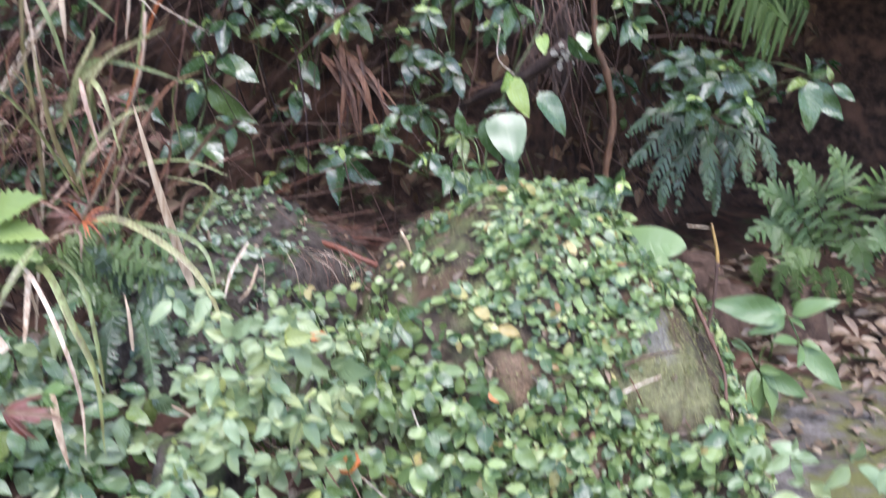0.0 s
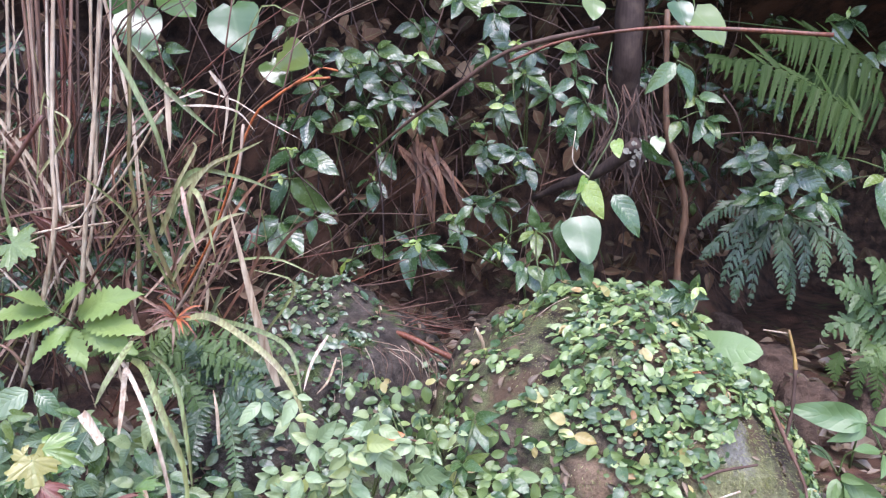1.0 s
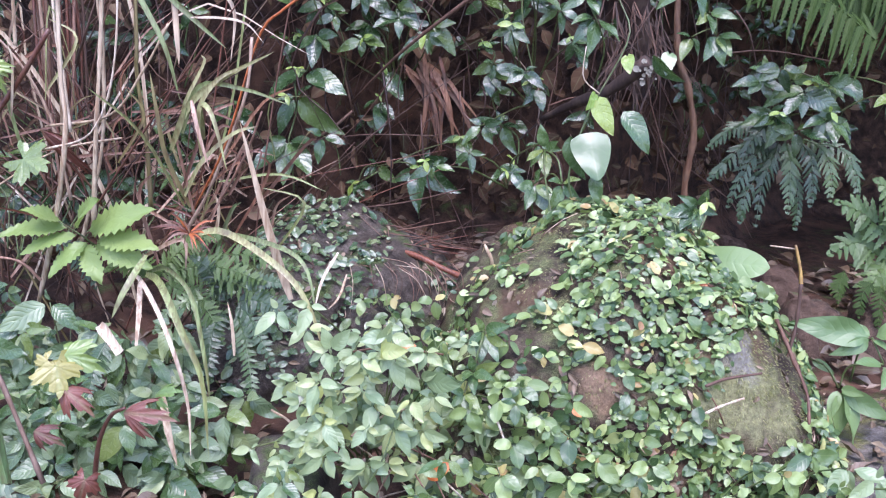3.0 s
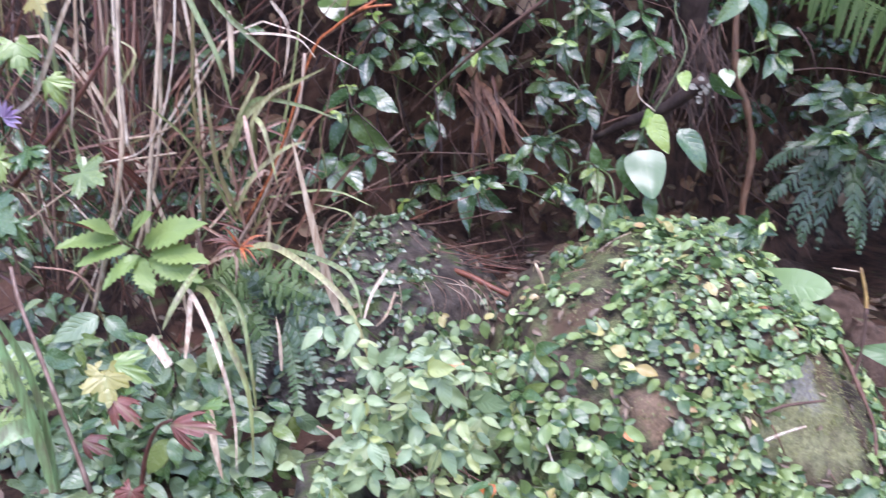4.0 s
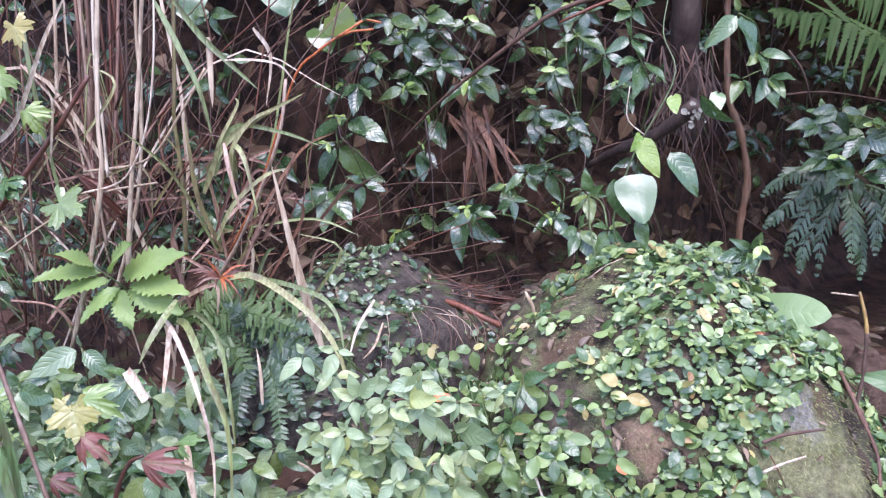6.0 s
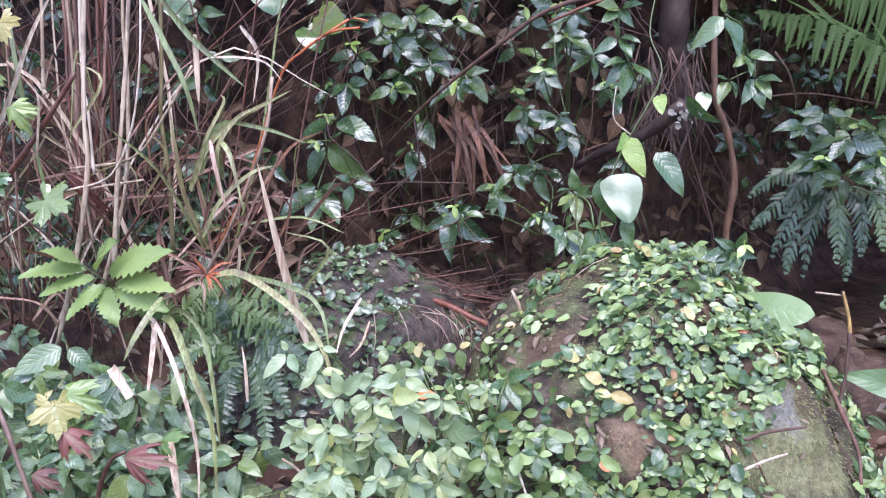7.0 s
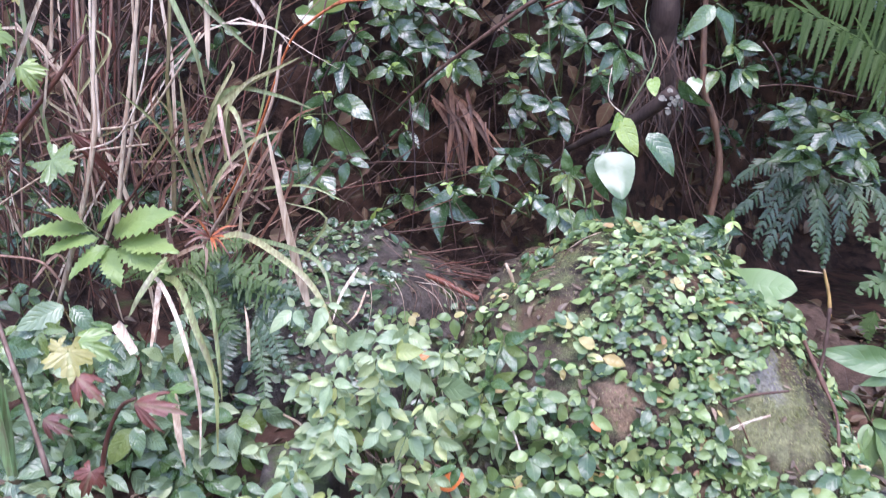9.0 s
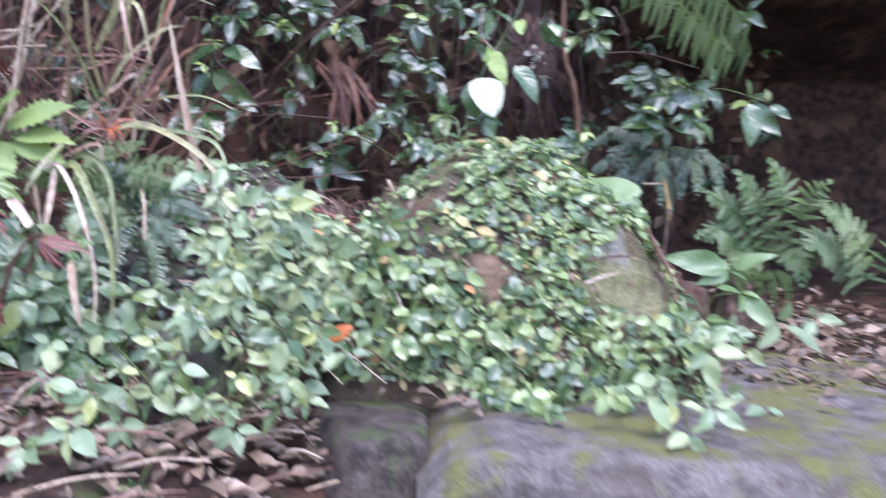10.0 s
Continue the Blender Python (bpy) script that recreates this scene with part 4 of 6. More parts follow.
def fern(at, label, fronds, length, width, n, material, seed, group="ferns on the bank", **kw):
    t = thing("fern", at, label, "fern", group)
    rng = random.Random(seed)
    for pts in fronds:
        frond(t, pts, length, width, n, material, rng, **kw)
    return t


lime = thing("fern", (-0.896, 1.750, 0.939), "bright lime fern with broad toothed lobes among dry grass", "fern", "ferns on the bank")
L_LOBE = leaf_set("lime_lobe", M_FERN_LIME, 0.52, "elliptic", 5, nl=19, teeth=0.3, droop=0.25, fold=0.25, wave=0.03)
for b, e in [((-1.011, 1.64, 1.023), (-1.115, 1.57, 1.054)), ((-0.992, 1.64, 1.007), (-1.078, 1.57, 1.01)), ((-0.965, 1.64, 0.992), (-1.033, 1.57, 0.955)), ((-1.022, 1.64, 1.036), (-1.054, 1.57, 1.088)), ((-0.983, 1.64, 1.028), (-0.926, 1.57, 1.107)), ((-0.957, 1.64, 1.015), (-0.833, 1.57, 1.097)), ((-0.941, 1.64, 1.0), (-0.811, 1.57, 1.031)), ((-0.947, 1.64, 0.987), (-0.824, 1.57, 0.977)), ((-0.972, 1.64, 0.989), (-0.924, 1.57, 0.931))]:
    leaf(lime, L_LOBE, b, e, random.Random(str(e)), (0, -0.7, 0.7), name="lobe", twist=0.35)
tube("rachis", [(-0.900, 1.760, 0.910), (-0.96, 1.68, 0.971), (-0.978, 1.64, 1.007), (-1.019, 1.62, 1.043)], 0.003, 0.0015, M_GREENSTEM, lime, 5, 10)
fern((-1.041, 1.750, 0.881), "dark green fern frond below the lime one", [
    [(-1.101, 1.740, 0.976), (-1.029, 1.700, 0.945), (-0.968, 1.660, 0.883)],
    [(-0.837, 1.450, 0.833), (-0.847, 1.410, 0.794), (-0.854, 1.380, 0.730)],
], 0.035, 0.012, 14, M_FERN_DARK, 42, teeth=3)
fern((-0.673, 1.750, 0.786), "dark fern with narrow drooping fronds under the arching grass", [
    [(-0.667, 1.720, 0.834), (-0.618, 1.660, 0.832), (-0.571, 1.600, 0.795), (-0.531, 1.570, 0.738)],
    [(-0.667, 1.720, 0.837), (-0.604, 1.660, 0.864), (-0.539, 1.620, 0.858), (-0.489, 1.600, 0.833)],
    [(-0.667, 1.720, 0.821), (-0.622, 1.640, 0.787), (-0.591, 1.580, 0.726), (-0.581, 1.560, 0.653)],
    [(-0.694, 1.720, 0.826), (-0.696, 1.650, 0.793), (-0.689, 1.600, 0.745), (-0.688, 1.580, 0.689)],
    [(-0.754, 1.750, 0.850), (-0.657, 1.700, 0.889), (-0.577, 1.660, 0.908), (-0.517, 1.640, 0.907)],
    [(-0.688, 1.740, 0.828), (-0.697, 1.700, 0.890), (-0.714, 1.680, 0.932), (-0.750, 1.680, 0.957)],
    [(-0.688, 1.740, 0.828), (-0.743, 1.680, 0.854), (-0.782, 1.620, 0.843), (-0.813, 1.600, 0.796)],
], 0.032, 0.0125, 20, M_FERN_DARK, 43, teeth=2, sag=0.15)
fern((-0.909, 1.85, 0.806), "olive green fern with narrow toothed fronds beneath the arching grass", [[(-0.881, 1.8, 0.875), (-0.739, 1.74, 0.939), (-0.616, 1.7, 0.957), (-0.503, 1.67, 0.935)], [(-0.881, 1.8, 0.875), (-0.758, 1.72, 0.923), (-0.661, 1.68, 0.928), (-0.573, 1.65, 0.906)], [(-0.889, 1.8, 0.868), (-0.817, 1.76, 0.94), (-0.751, 1.74, 0.985), (-0.679, 1.73, 1.004)], [(-0.882, 1.8, 0.861), (-0.788, 1.72, 0.863), (-0.718, 1.68, 0.829), (-0.679, 1.66, 0.759)], [(-0.896, 1.8, 0.867), (-0.902, 1.76, 0.91), (-0.931, 1.74, 0.927), (-0.973, 1.72, 0.91)], [(-0.867, 1.8, 0.875), (-0.697, 1.7, 0.903), (-0.578, 1.66, 0.865), (-0.522, 1.64, 0.81)]], 0.045, 0.013, 22, M_FERN, 50, teeth=3, sag=0.2)
fern((-1.237, 1.400, 0.517), "small lime fern at the foot of the grass", [
    [(-1.195, 1.350, 0.668), (-1.124, 1.320, 0.767), (-1.055, 1.300, 0.812), (-0.962, 1.280, 0.775)],
    [(-1.203, 1.350, 0.715), (-1.131, 1.320, 0.813), (-1.040, 1.300, 0.852), (-0.980, 1.280, 0.834)],
    [(-1.195, 1.330, 0.640), (-1.113, 1.300, 0.718), (-1.024, 1.280, 0.743)],
], 0.038, 0.0125, 15, M_FERN_LIME, 44, teeth=4)
# its shade is mostly in the leaf colour; sky still reaches these fronds
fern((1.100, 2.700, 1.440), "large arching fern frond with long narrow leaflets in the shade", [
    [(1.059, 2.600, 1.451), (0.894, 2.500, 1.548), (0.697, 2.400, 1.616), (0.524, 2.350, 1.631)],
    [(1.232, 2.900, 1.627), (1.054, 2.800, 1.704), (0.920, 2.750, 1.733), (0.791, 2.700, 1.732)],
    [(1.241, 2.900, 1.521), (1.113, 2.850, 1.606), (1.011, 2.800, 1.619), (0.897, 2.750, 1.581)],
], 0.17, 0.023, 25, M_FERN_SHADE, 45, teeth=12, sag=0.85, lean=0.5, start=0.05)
fern((0.931, 3.000, 1.149), "grey-green fern with hanging fronds on the shaded bank", [
    [(0.852, 2.850, 1.138), (0.739, 2.750, 1.134), (0.661, 2.700, 1.074), (0.608, 2.680, 1.021)],
    [(0.852, 2.850, 1.138), (0.775, 2.750, 1.107), (0.715, 2.700, 1.030), (0.673, 2.680, 0.933)],
    [(0.870, 2.850, 1.138), (0.827, 2.750, 1.090), (0.784, 2.700, 1.004), (0.761, 2.660, 0.875)],
    [(0.888, 2.850, 1.138), (0.869, 2.720, 1.093), (0.859, 2.660, 1.010), (0.846, 2.620, 0.924)],
    [(0.905, 2.850, 1.139), (0.926, 2.720, 1.111), (0.929, 2.660, 1.029), (0.913, 2.620, 0.947)],
    [(0.922, 2.850, 1.148), (0.967, 2.720, 1.121), (0.984, 2.660, 1.047), (0.973, 2.620, 0.965)],
    [(0.834, 2.850, 1.156), (0.743, 2.780, 1.196), (0.666, 2.740, 1.170), (0.604, 2.720, 1.117)],
    [(0.860, 2.850, 1.120), (0.800, 2.760, 1.060), (0.730, 2.700, 0.960), (0.715, 2.680, 0.880)],
    [(0.900, 2.850, 1.110), (0.890, 2.740, 1.040), (0.895, 2.680, 0.950), (0.880, 2.640, 0.870)],
    [(0.940, 2.850, 1.130), (1.030, 2.740, 1.120), (1.060, 2.680, 1.060), (1.065, 2.640, 0.980)],
    [(0.840, 2.850, 1.160), (0.800, 2.760, 1.190), (0.740, 2.700, 1.150), (0.700, 2.680, 1.060)],
], 0.056, 0.019, 13, M_FERN_DARK, 46, teeth=5, sag=0.75, lean=0.75)
fern((1.320, 2.750, 0.709), "fresh green fern spreading over the foot of the bank", [
    [(1.259, 2.700, 0.720), (1.150, 2.600, 0.853), (1.052, 2.550, 0.933), (0.951, 2.500, 0.976)],
    [(1.259, 2.700, 0.720), (1.118, 2.600, 0.797), (1.041, 2.550, 0.844), (0.946, 2.500, 0.817)],
    [(1.278, 2.700, 0.720), (1.201, 2.600, 0.889), (1.135, 2.550, 0.986), (1.058, 2.500, 1.045)],
    [(1.297, 2.700, 0.720), (1.271, 2.600, 0.908), (1.239, 2.550, 1.004), (1.174, 2.500, 1.087)],
    [(1.316, 2.700, 0.720), (1.345, 2.600, 0.889), (1.347, 2.550, 0.968), (1.385, 2.500, 1.027)],
    [(1.316, 2.700, 0.720), (1.372, 2.600, 0.797), (1.417, 2.550, 0.807), (1.466, 2.500, 0.763)],
    [(1.316, 2.700, 0.720), (1.319, 2.600, 0.779), (1.325, 2.550, 0.752), (1.318, 2.500, 0.672)],
    [(1.278, 2.700, 0.720), (1.158, 2.600, 0.760), (1.105, 2.550, 0.715), (1.074, 2.500, 0.636)],
], 0.085, 0.030, 12, M_FERN, 47, teeth=5, sag=0.4, lean=0.6)
fern((1.575, 2.600, 0.609), "fresh green fern at the far end of the soil shelf", [
    [(1.570, 2.600, 0.647), (1.429, 2.500, 0.781), (1.346, 2.450, 0.826), (1.281, 2.400, 0.802)],
    [(1.570, 2.600, 0.647), (1.514, 2.500, 0.798), (1.423, 2.450, 0.895), (1.327, 2.400, 0.921)],
    [(1.588, 2.600, 0.647), (1.636, 2.500, 0.798), (1.704, 2.450, 0.826), (1.744, 2.400, 0.784)],
], 0.09, 0.026, 14, M_FERN, 48, teeth=5)


# these fronds reuse the fern green that has shade in its colour
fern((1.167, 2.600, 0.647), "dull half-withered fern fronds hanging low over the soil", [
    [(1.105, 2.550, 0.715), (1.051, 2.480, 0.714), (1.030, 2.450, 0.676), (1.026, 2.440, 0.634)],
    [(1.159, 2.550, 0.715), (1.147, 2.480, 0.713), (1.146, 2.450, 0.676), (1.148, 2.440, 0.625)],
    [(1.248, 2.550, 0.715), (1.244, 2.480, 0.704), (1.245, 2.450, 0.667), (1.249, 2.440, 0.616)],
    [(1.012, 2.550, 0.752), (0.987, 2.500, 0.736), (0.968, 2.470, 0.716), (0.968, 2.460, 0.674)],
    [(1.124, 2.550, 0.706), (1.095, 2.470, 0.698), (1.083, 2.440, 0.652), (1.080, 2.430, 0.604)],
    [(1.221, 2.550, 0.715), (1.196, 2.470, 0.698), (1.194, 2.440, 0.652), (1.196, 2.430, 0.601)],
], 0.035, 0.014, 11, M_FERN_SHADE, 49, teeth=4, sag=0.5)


# ---- the clump of dry reed grass ----
def reed_grass():
    rng = random.Random(51)
    t = thing("reed_grass", (-0.958, 1.700, 0.841), "tall clump of dry beige reeds with a few green blades", "grass clump")
    canes = [
        ([(-0.944, 1.620, 1.885), (-0.980, 1.620, 1.391), (-0.981, 1.620, 1.245), (-1.032, 1.640, 1.057), (-1.109, 1.660, 0.839)], 0.0065, M_STRAW),
        ([(-0.857, 1.660, 1.893), (-0.902, 1.660, 1.473), (-0.918, 1.660, 1.353), (-0.936, 1.660, 1.228), (-0.982, 1.700, 1.012)], 0.0065, M_STRAW),
        ([(-0.920, 1.720, 1.916), (-0.938, 1.720, 1.540), (-0.934, 1.720, 1.429), (-0.967, 1.740, 1.190), (-1.058, 1.760, 0.933)], 0.005, M_STRAW),
        ([(-1.008, 1.700, 1.913), (-1.029, 1.700, 1.490), (-1.020, 1.700, 1.367), (-1.015, 1.700, 1.230)], 0.004, M_STRAW),
        ([(-0.848, 1.750, 1.922), (-0.869, 1.750, 1.456), (-0.880, 1.760, 1.356), (-0.878, 1.780, 1.214), (-0.888, 1.800, 1.039)], 0.006, M_OLIVE),
        ([(-1.098, 1.700, 1.918), (-1.118, 1.700, 1.528), (-1.124, 1.700, 1.418)], 0.005, M_STRAW),
        ([(-0.821, 1.600, 1.872), (-0.841, 1.600, 1.444), (-0.917, 1.620, 1.245), (-1.038, 1.620, 1.196)], 0.003, M_STRAW),
        ([(-0.773, 1.700, 1.463), (-0.836, 1.700, 1.366), (-0.932, 1.720, 1.267), (-1.085, 1.720, 1.241)], 0.004, M_STRAW),
        ([(-0.545, 1.600, 1.282), (-0.592, 1.620, 1.189), (-0.674, 1.660, 1.075), (-0.740, 1.700, 0.992)], 0.004, M_CANE),
        ([(-0.565, 1.620, 1.431), (-0.588, 1.620, 1.305), (-0.692, 1.660, 1.105), (-0.787, 1.700, 0.978)], 0.005, M_CANE),
        ([(-1.207, 1.700, 1.480), (-1.118, 1.700, 1.380), (-1.070, 1.720, 1.254), (-1.052, 1.740, 1.070)], 0.004, M_CANE),
        ([(-1.208, 1.600, 1.072), (-1.122, 1.620, 1.134), (-1.023, 1.660, 1.194), (-0.897, 1.700, 1.218)], 0.003, M_STRAW),
        ([(-1.203, 1.600, 0.966), (-1.108, 1.600, 0.956), (-1.071, 1.620, 0.908)], 0.004, M_CANE),
    ]
    for pts, r, mat in canes:
        tube("cane", pts, r * 0.62, r * 0.8, mat, t, 6, 24, 0.45)
    for k in range(13):
        a = Vector((-1.197, 1.900, 1.987)) + Vector((0.009 * k, rng.uniform(-0.05, 0.08), 0))
        b = Vector((-1.188, 1.900, 1.375)) + Vector((0.007 * k, rng.uniform(-0.05, 0.08), 0))
        c = Vector((-1.194, 1.920, 1.046)) + Vector((rng.uniform(-0.08, 0.1), rng.uniform(-0.05, 0.08), 0))
        tube("cane", [a, b, c], 0.0045, 0.0025, rng.choice((M_CANE, M_REDSTEM, M_BARK)), t, 6, 12, 0.4)
    blades = [
        ([(-0.708, 1.580, 1.513), (-0.707, 1.580, 1.441), (-0.706, 1.580, 1.375)], 0.013, M_STRAW),
        ([(-0.829, 1.600, 1.590), (-0.780, 1.600, 1.494), (-0.741, 1.600, 1.408), (-0.724, 1.620, 1.299)], 0.012, M_BLADE),
        ([(-0.777, 1.580, 1.585), (-0.726, 1.580, 1.518), (-0.670, 1.570, 1.467), (-0.597, 1.560, 1.405)], 0.014, M_BLADE),
        ([(-0.672, 1.570, 1.467), (-0.611, 1.570, 1.466), (-0.559, 1.570, 1.454), (-0.525, 1.570, 1.416)], 0.005, M_STRAW),
        ([(-0.488, 1.560, 0.894), (-0.509, 1.540, 0.991), (-0.528, 1.520, 1.096), (-0.560, 1.500, 1.273)], 0.018, M_STRAW),
        ([(-0.753, 1.620, 1.199), (-0.691, 1.580, 1.294), (-0.607, 1.550, 1.349), (-0.491, 1.520, 1.399)], 0.014, M_BLADE),
        ([(-0.679, 1.6, 1.189), (-0.667, 1.57, 1.284), (-0.617, 1.55, 1.346), (-0.55, 1.53, 1.373)], 0.013, M_BLADE),
        ([(-0.671, 1.6, 1.224), (-0.663, 1.57, 1.296), (-0.628, 1.54, 1.274), (-0.599, 1.53, 1.161)], 0.012, M_BLADE),
        ([(-0.726, 1.64, 1.074), (-0.755, 1.6, 1.188), (-0.76, 1.58, 1.284), (-0.769, 1.58, 1.365)], 0.010, M_OLIVE),
        ([(-0.729, 1.62, 1.101), (-0.672, 1.58, 1.179), (-0.595, 1.56, 1.239), (-0.537, 1.55, 1.256)], 0.011, M_BLADE),
        ([(-0.717, 1.600, 1.236), (-0.663, 1.570, 1.333), (-0.561, 1.550, 1.327), (-0.469, 1.540, 1.297)], 0.010, M_BLADE),
        ([(-0.681, 1.570, 1.305), (-0.664, 1.550, 1.249), (-0.643, 1.550, 1.164)], 0.009, M_CANE),
        ([(-0.715, 1.600, 1.282), (-0.690, 1.580, 1.317), (-0.654, 1.580, 1.379), (-0.659, 1.580, 1.395)], 0.008, M_BLADE),
        ([(-0.707, 1.600, 1.022), (-0.618, 1.550, 1.038), (-0.483, 1.480, 0.979), (-0.425, 1.460, 0.911), (-0.393, 1.450, 0.814)], 0.014, M_BLADE),
        ([(-0.676, 1.600, 1.035), (-0.510, 1.520, 1.020), (-0.436, 1.480, 0.988), (-0.410, 1.460, 0.899)], 0.010, M_BLADE),
        ([(-0.806, 1.600, 0.940), (-0.735, 1.520, 0.965), (-0.662, 1.460, 0.924), (-0.630, 1.430, 0.798), (-0.621, 1.420, 0.722)], 0.012, M_BLADE),
        ([(-0.820, 1.600, 0.933), (-0.744, 1.500, 0.940), (-0.680, 1.440, 0.860), (-0.635, 1.420, 0.762), (-0.623, 1.400, 0.605)], 0.017, M_BLADE),
        ([(-0.852, 1.600, 0.932), (-0.780, 1.500, 0.939), (-0.711, 1.440, 0.859), (-0.668, 1.420, 0.722), (-0.660, 1.400, 0.603)], 0.010, M_STRAW),
        ([(-0.791, 1.550, 0.987), (-0.798, 1.500, 0.955), (-0.814, 1.470, 0.915), (-0.832, 1.460, 0.873)], 0.016, M_BLADE),
        ([(-0.809, 1.550, 0.932), (-0.793, 1.500, 0.874), (-0.794, 1.470, 0.788)], 0.012, M_STRAW),
        ([(-0.700, 1.380, 0.750), (-0.685, 1.360, 0.686), (-0.662, 1.340, 0.619)], 0.016, M_STRAW),
        ([(-0.595, 1.500, 0.788), (-0.597, 1.500, 0.858), (-0.611, 1.520, 0.899)], 0.007, M_STRAW),
        ([(-0.460, 1.900, 0.923), (-0.493, 1.860, 0.861), (-0.504, 1.820, 0.801)], 0.008, M_STRAW),
        ([(-0.440, 1.900, 0.867), (-0.452, 1.860, 0.820), (-0.478, 1.840, 0.790)], 0.007, M_STRAW),
        ([(-1.198, 1.700, 1.603), (-1.168, 1.680, 1.441), (-1.129, 1.680, 1.230), (-1.122, 1.700, 1.126)], 0.016, M_BLADE),
        ([(-1.307, 1.700, 1.292), (-1.216, 1.680, 1.355), (-1.121, 1.660, 1.524), (-1.047, 1.660, 1.640)], 0.012, M_STRAW),
        ([(-0.681, 1.750, 1.551), (-0.644, 1.750, 1.489), (-0.658, 1.750, 1.380)], 0.010, M_STRAW),
    ]
    for pts, w, mat in blades:
        blade("blade", pts, w, mat, t, 16, rng.uniform(0.15, 0.5), face=(rng.uniform(-0.4, 0.4), -1, rng.uniform(-0.1, 0.5)))
    for k in range(14):
        x = rng.uniform(-1.45, -0.75)
        y = rng.uniform(1.66, 2.15)
        z0, z1 = rng.uniform(0.55, 0.9), rng.uniform(1.3, 2.3)
        lean, bend = rng.gauss(0, 0.3), rng.gauss(0, 0.08)
        pts = [(x, y, z0), (x + lean * 0.5 + bend, y - 0.02, (z0 + z1) / 2), (x + lean, y - 0.05, z1)]
        if k % 3:
            tube("cane", pts, 0.0028, 0.0015, rng.choice((M_CANE, M_CANE, M_REDSTEM, M_OLIVE)), t, 5, 10, 0.3)
        else:
            blade("blade", pts + [(x + lean * 1.6, y - 0.12, z1 - rng.uniform(0.0, 0.25))], rng.uniform(0.006, 0.013), rng.choice((M_STRAW, M_BLADE, M_STRAW)), t, 12)
    for k in range(105):
        x, y = rng.uniform(-1.4, -0.62), rng.uniform(1.64, 2.2)
        z = rng.uniform(0.84, 1.35) if x < -0.8 else rng.uniform(0.86, 1.15)
        ln, a = rng.uniform(0.08, 0.32), rng.gauss(1.2, 0.75)
        d = Vector((math.cos(a) * ln, -rng.uniform(-0.1, 0.35) * ln, math.sin(a) * ln))
        kink = Vector((rng.gauss(0, 0.22) * ln, 0, rng.uniform(0.0, 0.22) * ln))
        p = Vector((x, y, z))
        tip = p + d * rng.uniform(0.75, 1.0) + Vector((rng.gauss(0, 0.15) * ln, 0, -rng.uniform(0.0, 0.6) * ln * (k % 3 == 0)))
        blade("blade", [p, p + d * 0.55 + kink, tip], rng.uniform(0.003, 0.010), rng.choice((M_STRAW, M_CANE, M_CANE, M_OLIVE, M_BLADE, M_WITHERED, M_REDSTEM)), t, 9, rng.uniform(0.1, 0.9), face=(rng.uniform(-0.8, 0.8), -1, rng.uniform(-0.3, 0.6)))
    blade("stub", [(-0.854, 1.450, 0.864), (-0.831, 1.440, 0.842), (-0.805, 1.430, 0.812)], 0.024, M_STRAW, t, 6, 0.5, 0.8, "broken pale cane end")
    return t


reed_grass()
left_blades = thing("broad_grass", (-0.979, 1.250, 0.613), "broad arching green grass blades", "grass clump")
for pts, w in [([(-0.920, 1.200, 0.643), (-0.937, 1.180, 0.799), (-0.973, 1.160, 0.945), (-1.032, 1.160, 1.100)], 0.022),
               ([(-0.923, 1.220, 0.633), (-0.936, 1.200, 0.833), (-0.984, 1.190, 0.957), (-1.045, 1.180, 1.017)], 0.016),
               ([(-0.967, 1.250, 0.747), (-0.988, 1.200, 0.756), (-1.045, 1.180, 0.718), (-1.146, 1.180, 0.634)], 0.036)]:
    blade("blade", pts, w, M_GREENBLADE, left_blades, 16, 0.4)


# ---- pale bush and leafy undergrowth along the front ----
def undergrowth(name, at, label, centres, count, length, meshes, seed, leaves=(3, 5), spread=(0.05, 0.04, 0.05), category="bush", group="undergrowth"):
    rng = random.Random(seed)
    t = thing(name, at, label, category, group)
    for k in range(count):
        c = Vector(rng.choice(centres)) + Vector([rng.gauss(0, s) for s in spread])
        if -0.17 < c.x < 0.06 and c.y < 1.40 and c.z < 0.61:
            continue
        tips = fan(c, rng, rng.randint(*leaves), length * rng.uniform(0.7, 1.25), 0.8)
        foot = Vector(at) + (c - Vector(at)) * 0.35 + Vector((0, 0.03, -0.03))
        sprig(t, c, tips, rng, meshes, foot if k % 2 else None, (0, -0.82, 0.55), r=0.0018)
    return t


